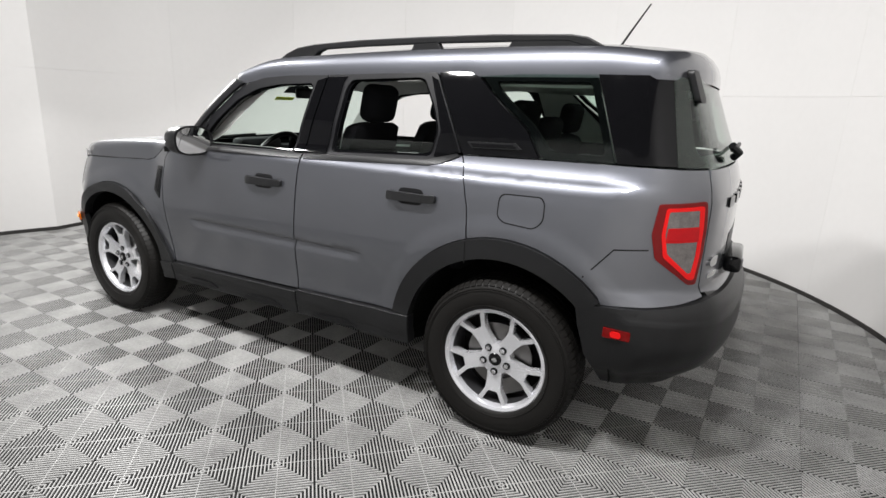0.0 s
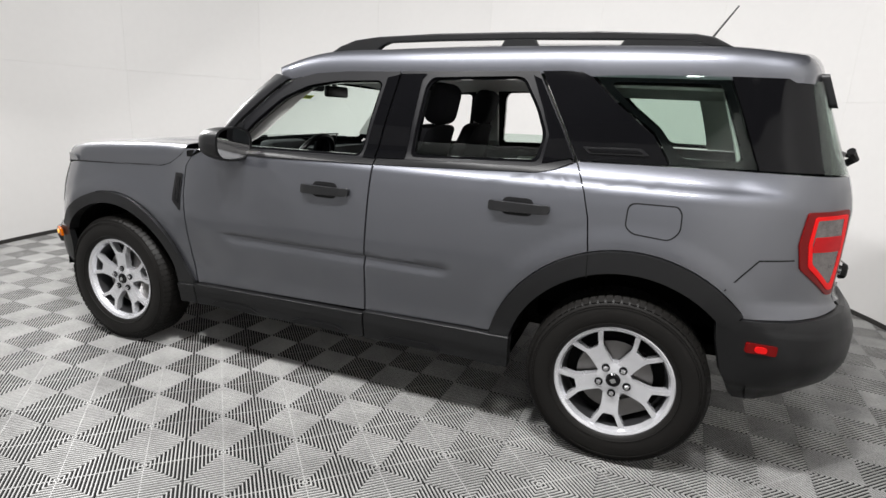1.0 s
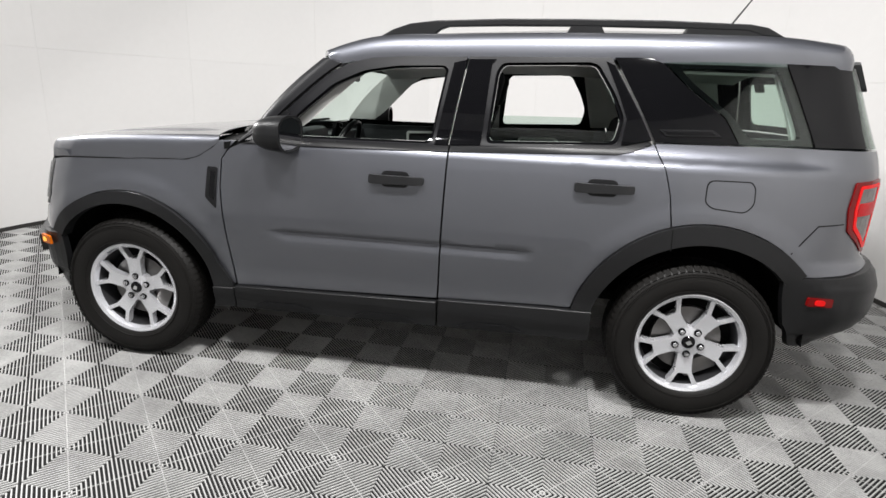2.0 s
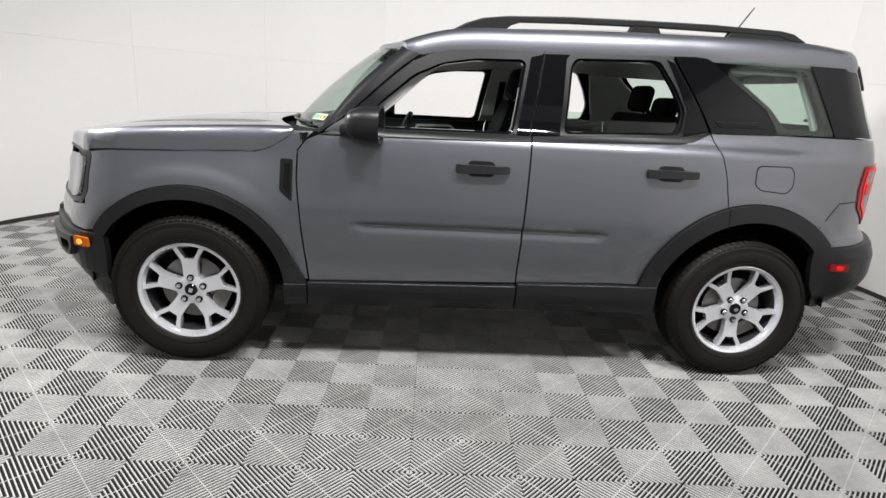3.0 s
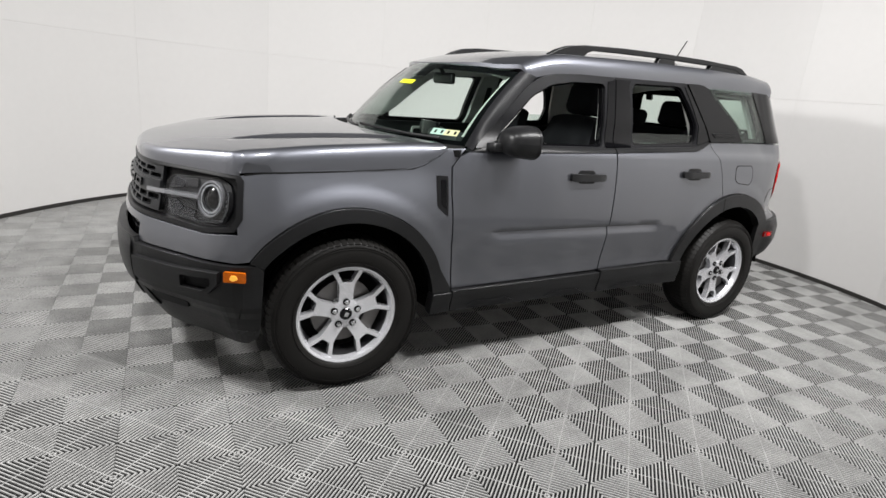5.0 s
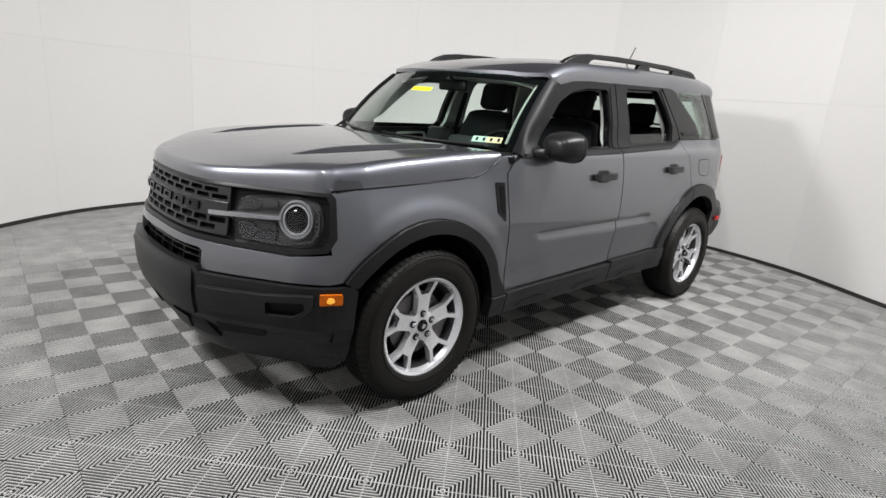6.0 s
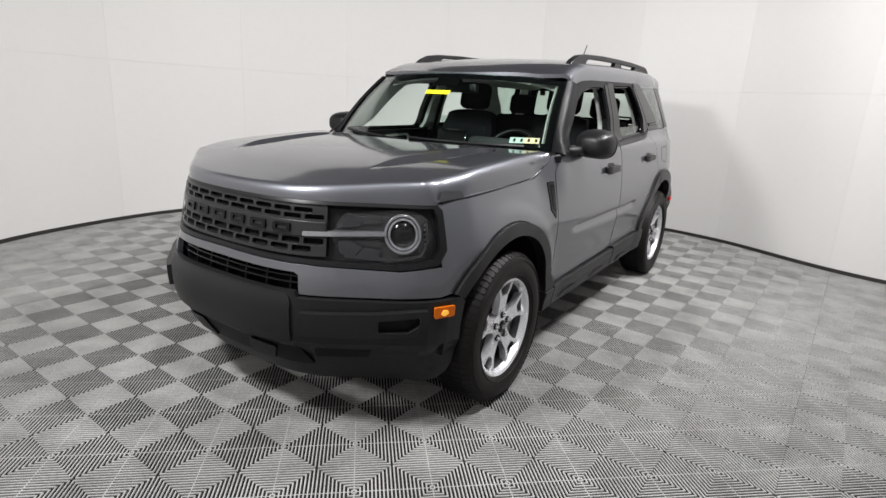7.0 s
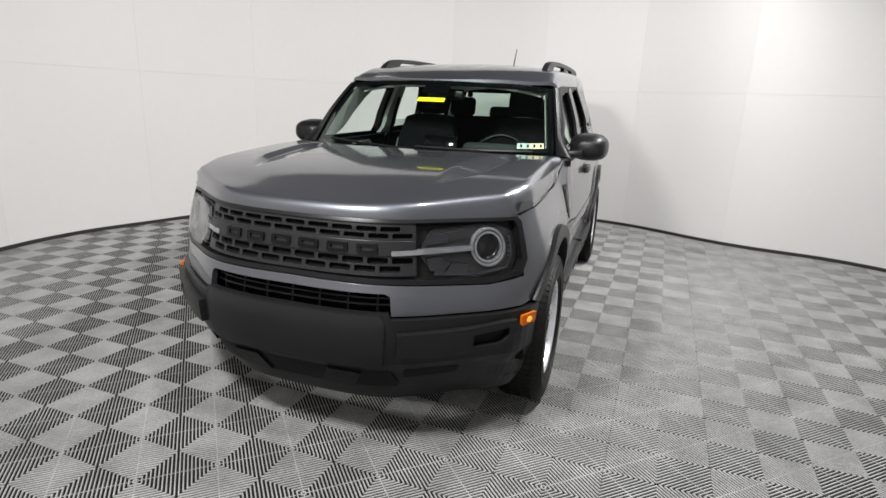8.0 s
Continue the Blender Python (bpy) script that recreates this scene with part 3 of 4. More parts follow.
ROOF_EDGE = [(-.42, 1.470), (-.35, 1.486), (-.30, 1.498), (-.25, 1.510), (-.17, 1.522), (.0, 1.532), (.27, 1.540), (.86, 1.557), (1.0, 1.563), (1.08, 1.553), (1.13, 1.552), (1.65, 1.556), (2.0, 1.55)]
ROOF_SIDE = [(-.45, 1.510), (-.36, 1.549), (-.18, 1.602), (.2, 1.628), (.54, 1.642), (.8, 1.650), (1.5, 1.660), (1.667, 1.655), (1.80, 1.640), (2.0, 1.63)]
ROOF_MID = [(-.56, 1.518), (-.5, 1.538), (-.4, 1.569), (-.2, 1.616), (0, 1.647), (.3, 1.672), (.6, 1.692), (1.0, 1.704), (1.5, 1.702), (1.75, 1.69), (1.9, 1.67)]


def build_roof():
    def fn(a, b, d):
        t = 2 * b - 1
        s, k = (-1 if t < 0 else 1), abs(t)
        x0, x1 = -.535 + .185 * k ** 2.2, 1.905 - .135 * k ** 3
        x = x0 + (x1 - x0) * min(1, a / .9)
        ze = lerp(ROOF_EDGE, x)
        e = skin(x, ze, 0, 1)
        zs, zm = lerp(ROOF_SIDE, x), lerp(ROOF_MID, x)
        ys = e[1] - .062
        if k > .86:
            q = (k - .86) / .14
            y, z = ys + (e[1] - ys) * math.sin(q * math.pi / 2), zs + (ze - zs) * (1 - math.cos(q * math.pi / 2))
        else:
            q = k / .86
            y, z = ys * q, zm + (zs - zm) * q ** 2.6
        # pressed channels
        ridge = .006 * sum(math.exp(-((y - c) / .03) ** 2) for c in (-.36, -.12, .12, .36)) * sstep(.1, .2, a) * (1 - sstep(.85, .93, a))
        z -= ridge
        if a > .9:
            q = (a - .9) / .1 * math.pi / 2
            x, y, z = x + .075 * math.sin(q), y * (1 - .02 * (1 - math.cos(q))), z + (1.553 - z) * (1 - math.cos(q)) ** .9
        return (x, s * y, z + d)
    part("roof", grid(fn, 48, 64, .02), PAINT, CAR)
    part("headliner", grid(lambda a, b, d: (-.38 + 2.2 * a, -.60 + 1.2 * b, 1.50 + .09 * math.sin(math.pi * min(1, a * 1.5) * .7) * .8 - .05 * abs(2 * b - 1) ** 3 + d), 16, 12, .012), TRIMGREY, CAR, "light grey headliner")


def build_rails():
    for side in SIDES:
        y = side * .572
        top = [(-.20, 1.585), (-.10, 1.640), (-.02, 1.668), (.10, 1.684), (.40, 1.700), (.74, 1.708), (1.1, 1.712), (1.45, 1.706), (1.52, 1.695), (1.60, 1.655)]
        low = [(1.50, 1.662), (1.44, 1.680), (1.20, 1.682), (.80, 1.680), (.40, 1.670), (.16, 1.660), (.12, 1.645), (.08, 1.612)]
        rail = part("roof_rail", extruded(top + low, Matrix.Translation((0, y + .021, 0)) @ Matrix.Rotation(radians(90), 4, "X"), -.042), PLASTIC, CAR, "black raised roof rail", bevel=.006)
        for x0, x1 in ((.68, .86), (1.17, 1.52)):
            zz = lerp(ROOF_SIDE, x0)
            post = [(x0, zz - .012), (x1, lerp(ROOF_SIDE, x1) - .012), (x1 - .03, 1.69), (x0 + .03, 1.69)]
            part("rail_foot", extruded(post, Matrix.Translation((0, y + .018, 0)) @ Matrix.Rotation(radians(90), 4, "X"), -.036), PLASTIC, rail, bevel=.005)


def build_screen():
    def edge(b):
        t = 2 * b - 1
        k = abs(t)
        lo = Vector((-1.00 + .27 * k ** 2, .772 * t, 1.105 + .015 * k ** 2))
        hi = Vector((-.545 + .16 * k ** 2, .672 * t, 1.522 - .026 * k ** 2.2))
        return lo, hi
    def fn(a, b, d):
        lo, hi = edge(b)
        p = lo.lerp(hi, a)
        bow = .022 * math.sin(math.pi * a)
        return p + Vector((-.7, 0, .72)) * (bow + d)
    screen = part("windscreen", grid(fn, 20, 24, .005), SCREEN, CAR, "clear greenish windscreen")
    def band(a0, a1, b0, b1, name):
        part(name, grid(lambda a, b, d: fn(a0 + (a1 - a0) * a, b0 + (b1 - b0) * b, d - .008), 8, 16, .004), GLOSS, screen)
    band(.93, 1.0, 0, 1, "black_border")
    band(0.0, .06, 0, 1, "black_border")
    band(.06, .93, 0, .025, "black_border")
    band(.06, .93, .975, 1, "black_border")
    band(.80, .93, .44, .56, "sensor_patch")
    # black pillars between screen and doors
    for side in SIDES:
        def pil(a, b, d):
            p = fn(a, 0 if side < 0 else 1, .004)
            zz = 1.112 + a * (1.478 - 1.112)
            u = lerp([(1.112, -.735), (1.20, -.615), (1.31, -.50), (1.435, -.36), (1.478, -.30)], zz)
            q = Vector(skin(u, zz, .0, side))
            m = p.lerp(q, b) + Vector((-.5, side * .5, .35)) * .014 * math.sin(math.pi * b)
            return m + Vector((.4, -side * .5, 0)) * -d * -1
        part("front_pillar", grid(pil, 14, 8, .03), MATT, CAR, "black front roof pillar")
        def inner(a, b, d):
            a = .13 + .87 * a
            p = fn(a, .035 if side < 0 else .965, -.022)
            zz = 1.112 + a * (1.470 - 1.112)
            u = lerp([(1.112, -.62), (1.20, -.48), (1.31, -.36), (1.435, -.22), (1.470, -.16)], zz)
            return p.lerp(Vector(skin(u, zz, -.075, side)), b) + Vector((d, 0, 0))
        part("pillar_lining", grid(inner, 10, 3, .01), TRIMGREY, CAR, "light grey inner pillar lining")
    # cowl and wipers
    part("cowl", grid(lambda a, b, d: (lambda lo, t: Vector((lo.x - .085 * (1 - a) , lo.y * (1 + .12 * (1 - a)), lo.z - .012 * (1 - a) + d)))(edge(b)[0], 0), 3, 20, .03), DARK, CAR, "black cowl below the windscreen")
    for y0, y1 in ((-.60, -.02), (.0, .55)):
        pts = [fn(.03 + .03 * k / 6, .5 + (y0 + (y1 - y0) * k / 6) / 1.42, .018) for k in range(7)]
        part("wiper", tube(pts, .008, 6), SATIN, CAR)
    # stickers behind the glass
    def stick(name, mat, b0, b1, a0, a1, label, off=-.010):
        return part(name, grid(lambda a, b, d: fn(a0 + (a1 - a0) * a, b0 + (b1 - b0) * b, d + off), 2, 2, .0006), mat, screen, label)
    stick("inspection_sticker", GREENPAPER, .085, .130, .09, .155, "pale green inspection sticker with dark marks", .003)
    stick("inspection_sticker", YELLOWPAPER, .040, .085, .09, .155, "pale yellow inspection sticker with dark marks", .003)
    for k in range(4):
        b = .046 + .022 * k
        stick("ink_mark", INK, b, b + .007, .105, .140, "", .0042)
    stick("yellow_label", BRIGHTYELLOW, .436, .556, .648, .704, "bright yellow label on the windscreen", .003)
    return fn


def near(outline, x, y):
    """The distance from (x, y) to an open outline in plan."""
    best = 9.0
    for (ax, ay), (bx, by) in zip(outline, outline[1:]):
        dx, dy = bx - ax, by - ay
        k = min(1.0, max(0.0, ((x - ax) * dx + (y - ay) * dy) / (dx * dx + dy * dy)))
        best = min(best, math.hypot(x - ax - k * dx, y - ay - k * dy))
    return best


def build_hood():
    mid = [(-2.2, .996), (-2.12, 1.012), (-2.0, 1.038), (-1.8, 1.076), (-1.5, 1.111), (-1.2, 1.130), (-.95, 1.138)]
    edge_z = [(-1.82, .975), (-1.70, .991), (-1.45, 1.001), (-1.03, 1.020), (-.965, 1.04), (-.86, 1.108)]
    shoulder_z = [(-2.1, .985), (-1.95, 1.006), (-1.86, 1.032), (-1.75, 1.060), (-1.60, 1.084), (-1.46, 1.098), (-1.33, 1.107), (-1.11, 1.121), (-.86, 1.132)]
    nose = [tuple(skin(U_FRONT + (-1.815 - U_FRONT) * k / 24, .972, .005, 1)[:2]) for k in range(25)]
    flank = [nose[-1]] + [tuple(skin(x, lerp(edge_z, x), 0, 1)[:2]) for x in [-1.815 + .955 * k / 44 for k in range(1, 45)]]

    def rise(t, n=2.4):
        """Height over a rounded edge, from 0 at the edge to 1 inside."""
        return (1 - (1 - min(1, max(0, t))) ** n) ** (1 / n)

    def fn(a, b, d):
        a = a ** 1.7
        t = 2 * b - 1
        s, k = (-1 if t < 0 else 1), 1 - (1 - abs(t)) ** 1.7
        f = skin(U_FRONT + (-1.815 - U_FRONT) * k, .972, .005, 1)
        x = f[0] + (-1.045 + .185 * k ** 2.2 - f[0]) * a
        y = f[1] + (.80 * k - f[1]) * a
        if x > -1.812:
            bow = skin(x, lerp(edge_z, x), 0, 1)[1] - (nose[-1][1] + (.80 - nose[-1][1]) * a)
            y += bow * k ** 6 * sstep(0, .03, a) + .002 * k ** 20
        q = min(1, y / .80)
        zt = lerp(mid, x) + (lerp(shoulder_z, x) - lerp(mid, x)) * q ** 3
        # long sunk channel, pointed at both ends
        run = sstep(-1.80, -1.50, x) * (1 - sstep(-1.12, -1.0, x))
        inner = .37 + .15 * (x + 1.75) + .07 * (1 - run)
        outer = inner + .03 + .14 * run
        dip = min(1, max(0, (y - inner) / (outer - inner - .03 + 1e-3))) * min(1, max(0, (outer - y) / .03))
        z = zt - .022 * min(1, run * 2) * dip
        # the rounded lip over the grille and the upright flanks
        z = .972 + (z - .972) * rise((near(nose, x, y) - .0012) / .032)
        ze = lerp(edge_z, x)
        z = ze + (z - ze) * rise((near(flank, x, y) - .0045) / .055) if z > ze else z
        return Vector((x, s * y, z + d))
    part("hood", grid(fn, 72, 200, .004), PAINT, CAR, "painted hood with two long sunk channels", smooth=50)
    for side in SIDES:
        top = [(-1.79, .974), (-1.70, .988), (-1.45, .998), (-1.20, 1.008), (-1.03, 1.017), (-.970, 1.036), (-.894, 1.083)]
        panel("panel_joint", top + [(u, z - .006) for u, z in reversed(top)], INK, CAR, side, .001, .006)


def build_mirror(side):
    hold = part("door_mirror", boxed((.10, .12, .045), Matrix.Translation((-.60, side * .85, 1.130)) @ Matrix.Rotation(radians(-8), 4, "X"), .015), PLASTIC, CAR, "black door mirror")
    def shell(a, b, d):
        th, ph = 2 * math.pi * b, math.pi * a * .5
        f = lambda v, p: math.copysign(abs(v) ** p, v)
        r = math.sin(ph) ** .55
        c = Vector((-.468, side * .925, 1.160))
        return c + Vector((-(.148 + d) * math.cos(ph) ** .9 - .010 * r * f(math.cos(th), .75), side * (.110 + d) * r * f(math.cos(th), .75), (.078 + d) * r * f(math.sin(th), .75) + .006))
    part("mirror_shell", grid(shell, 14, 32), PLASTIC, hold, "black rounded mirror housing", smooth=60)
    def pane(a, b, d):
        th = 2 * math.pi * b
        f = lambda v, p: math.copysign(abs(v) ** p, v)
        c = Vector((-.480, side * .925, 1.166))
        return c + Vector((d - .022 * a * f(math.cos(th), .75), side * .101 * a * f(math.cos(th), .75), .070 * a * f(math.sin(th), .75)))
    part("mirror_pane", grid(pane, 3, 32, .004), MIRROR, hold, "mirror glass")
    def rim(a, b, d):
        th = 2 * math.pi * b
        f = lambda v, p: math.copysign(abs(v) ** p, v)
        c = Vector((-.465, side * .925, 1.166))
        k = .90 + .12 * a
        return c + Vector((d - .010 * k * f(math.cos(th), .75), side * .110 * k * f(math.cos(th), .75), .078 * k * f(math.sin(th), .75)))
    part("mirror_rim", grid(rim, 1, 32, .012), PLASTIC, hold)
    panel("mirror_sail", [(-.72, 1.122), (-.60, 1.128), (-.53, 1.25), (-.56, 1.262)], SATIN, CAR, side, .006, .02)


def build_front():
    # black face behind grille and lamps
    out = [(-.955, .975), (.955, .975), (.985, .95), (.99, .80), (.955, .745), (.80, .722), (.4, .735), (0, .742), (-.4, .735), (-.80, .722), (-.955, .745), (-.99, .80), (-.985, .95)]
    part("front_face", sheet([out], front_place(-.03), .02, (.05, .04)), SATIN, CAR, "black surround of grille and lamps")
    lip = [(-.965, .972), (.965, .972), (.965, .958), (-.965, .958)]
    part("hood_lip", sheet([lip], front_place(-.004), .04, (.05, .04)), GLOSS, CAR)
    ring_in = [(-.94, .955), (.94, .955), (.955, .93), (.96, .80), (.93, .762), (.79, .742), (.4, .752), (0, .758), (-.4, .752), (-.79, .742), (-.93, .762), (-.96, .80), (-.955, .93)]
    part("lamp_surround", sheet([out, ring_in], front_place(.002), .05, (.05, .04)), SATIN, CAR, "satin black rim round grille and lamps", bevel=.004)
    # painted band under the grille
    band = [(-.965, .735), (-.80, .716), (-.4, .730), (0, .737), (.4, .730), (.80, .716), (.965, .735), (1.0, .70), (1.02, .626), (.96, .616), (.8, .615), (.415, .618), (.41, .690), (.39, .700), (0, .704), (-.39, .700), (-.41, .690),
            (-.415, .618), (-.8, .615), (-.96, .616), (-1.02, .626), (-1.0, .70)]
    part("front_panel", sheet([band], front_place(0.0), .025, (.04, .03)), PAINT, CAR, "painted band below the grille", bevel=.003)
    # grille
    grille = part("grille", sheet([[(-.50, .95), (.50, .95), (.52, .765), (-.52, .765)]], front_place(-.024), .01, (.05, .04)), DARK, CAR, "black grille with rows of slots")
    def bar(z0, z1, v0, v1, out=-.006, mat=SATIN, name="slat"):
        part(name, sheet([box2(v0, v1, z0, z1)], front_place(out), .018, (.05, .03)), mat, grille, bevel=.003)
    holes = []
    for z0, z1, n, shift in ((.922, .941, 9, .5), (.897, .916, 10, 0), (.804, .828, 10, 0), (.775, .798, 9, .5)):
        for k in range(n):
            v = -.459 + .102 * (k + shift)
            holes.append(rounded(box2(v - .043, v + .043, z0, z1), .0085))
    part("grille_plate", sheet([rounded(box2(-.515, .515, .762, .953), .01)] + holes, front_place(-.006), .016, (.05, .05)), GRILLE, grille, bevel=.002)
    bar(.834, .891, -.512, .512, .0, GRILLE, "name_bar")
    # the maker's name as plain dark blocks
    for k in range(6):
        v = -.315 + .122 * k
        frame = rounded(box2(v - .042, v + .042, .846, .880), .006)
        hole = rounded(box2(v - .026, v + .026, .856, .872), .004)
        part("name_block", sheet([frame, hole], front_place(.008), .01, (.05, .03)), GLOSS, grille, "plain dark block of the maker's name")
    # lower intake
    intake = part("intake", sheet([[(-.41, .702), (.41, .702), (.41, .60), (-.41, .60)]], front_place(-.06), .01, (.05, .04)), DARK, CAR, "open black lower intake with thin bars")
    for z in (.652, .676):
        part("slat", sheet([box2(-.41, .41, z - .003, z + .003)], front_place(-.03), .02, (.05, .03)), GLOSS, intake)
    for k in range(7):
        v = -.36 + .12 * k
        part("divider", sheet([box2(v - .004, v + .004, .60, .70)], front_place(-.036), .02, (.05, .03)), SATIN, intake)
    # bumper
    bump = [(-1.055, .612), (-.9, .606), (-.415, .610), (-.405, .632), (0, .636), (.405, .632), (.415, .610), (.9, .606), (1.055, .612), (1.075, .59), (1.07, .50), (1.065, .42), (1.06, .34), (1.05, .265), (1.0, .228), (.88, .215), (.6, .212), (0, .222), (-.6, .212), (-.88, .215), (-1.0, .228),
            (-1.05, .265), (-1.06, .34), (-1.065, .42), (-1.07, .50), (-1.075, .59)]
    bumper = part("front_bumper", sheet([bump], front_place(lambda v, z: .020 - .018 * sstep(.42, .36, z) * (z < .42)), .03, (.04, .03)), PLASTIC, CAR, "black moulded plastic front bumper")
    part("skid_panel", sheet([rounded([(-.385, .415), (.385, .415), (.392, .60), (.375, .625), (-.375, .625), (-.392, .60)], .012)], front_place(lambda v, z: .030 - .01 * sstep(.58, .63, z)), .035, (.05, .03)), PLASTIC, bumper, bevel=.006)
    part("skid_lip", sheet([rounded([(-.46, .30), (.46, .30), (.40, .405), (-.40, .405)], .02)], front_place(lambda v, z: .012), .03, (.05, .03)), MATT, bumper, bevel=.005)
    for s in (-1, 1):
        loop = [(s * .435, .465), (s * .435, .562), (s * .70, .568), (s * .85, .580), (s * .905, .580), (s * .905, .53), (s * .86, .480), (s * .70, .462)]
        hole = rounded([(s * .725, .490), (s * .725, .540), (s * .875, .553), (s * .875, .520), (s * .835, .492)], .008)
        part("bumper_pod", sheet([loop, hole], front_place(.046), .04, (.05, .03)), PLASTIC, bumper, bevel=.007)
        part("pod_recess", sheet([hole], front_place(.021), .004, (.05, .03)), MATT, bumper)
        part("bumper_slot", sheet([rounded([(s * .47, .352), (s * .685, .356), (s * .70, .392), (s * .47, .400)], .012)], front_place(.014), .02, (.05, .03)), MATT, bumper, bevel=.004)
        part("bumper_step", sheet([rounded([(s * .12, .30), (s * .26, .30), (s * .30, .375), (s * .16, .385)], .01)], front_place(.022), .03, (.05, .04)), SATIN, bumper, bevel=.004)


def build_headlight(side):
    loop = rounded([(-2.245, .835), (-2.195, .928), (-1.95, .945), (-1.865, .925), (-1.838, .845), (-1.875, .768), (-2.0, .742), (-2.175, .752)], .03)
    lamp_ob = part("headlight", sheet([loop], on_skin(side, -.022), .01, (.04, .04)), LAMPDARK, CAR, "headlight with a round ring lamp and a bar")
    c0, c1 = -1.965, .857
    def polar(u, v, d, out):
        return skin(c0 + u, c1 + v, out + d, side)
    def circ(r, n=28):
        return [(r * math.cos(2 * math.pi * k / n), r * math.sin(2 * math.pi * k / n)) for k in range(n)]
    part("lamp_ring", sheet([circ(.075), circ(.064)], lambda u, v, d: polar(u, v, d, -.002), .02, (.05, .05)), CLEARLENS, lamp_ob, "pale light ring", bevel=.003)
    part("projector", sheet([circ(.054)], lambda u, v, d: polar(u, v, d - .02 * ((u * u + v * v) / .0025), .0), .01, (.012, .012)), GLOSS, lamp_ob, "dark round projector lens")
    part("projector_rim", sheet([circ(.060), circ(.052)], lambda u, v, d: polar(u, v, d, -.006), .012, (.05, .05)), LAMPSILVER, lamp_ob)
    part("light_bar", sheet([rounded([(-2.36, .836), (-2.03, .848), (-2.03, .864), (-2.36, .854)], .005)], on_skin(side, .002), .02, (.04, .04)), CLEARLENS, lamp_ob, "pale light bar", bevel=.003)
    for pts, mat in (([(-2.205, .778), (-2.150, .768), (-2.120, .800), (-2.165, .826), (-2.215, .822)], LAMPGREY), ([(-2.142, .768), (-2.055, .764), (-2.050, .795), (-2.115, .800)], LAMPGREY),
                     ([(-2.150, .829), (-2.112, .806), (-2.052, .801), (-2.055, .832)], LAMPDARK), ([(-2.215, .872), (-2.13, .880), (-2.12, .905), (-2.185, .922)], LAMPGREY)):
        part("reflector", sheet([rounded(pts, .005)], on_skin(side, -.012), .006, (.04, .04)), mat, lamp_ob)
    for k in range(6):
        z0 = .80 + .018 * k
        part("lamp_flute", sheet([rounded([(-1.880, z0), (-1.864, z0), (-1.864, z0 + .009), (-1.880, z0 + .009)], .002)], on_skin(side, -.010), .006, (.04, .04)), LAMPGREY, lamp_ob)
    part("lamp_step", sheet([rounded([(-2.19, .762), (-2.02, .752), (-2.03, .766), (-2.185, .774)], .004)], on_skin(side, -.008), .006, (.04, .04)), LAMPGREY, lamp_ob)
    part("reflector", sheet([rounded([(-2.14, .885), (-2.05, .89), (-2.06, .925), (-2.15, .912)], .012)], on_skin(side, -.014), .006, (.04, .04)), LAMPDARK, lamp_ob)
    part("lamp_step", sheet([rounded([(-2.02, .752), (-1.885, .774), (-1.858, .83), (-1.862, .90), (-1.872, .90), (-1.868, .83), (-1.893, .782), (-2.02, .762)], .003)], on_skin(side, -.008), .006, (.04, .04)), LAMPGREY, lamp_ob)
    part("lamp_lens", sheet([loop], on_skin(side, .006), .003, (.03, .03)), LENS, lamp_ob, "clear lamp cover")


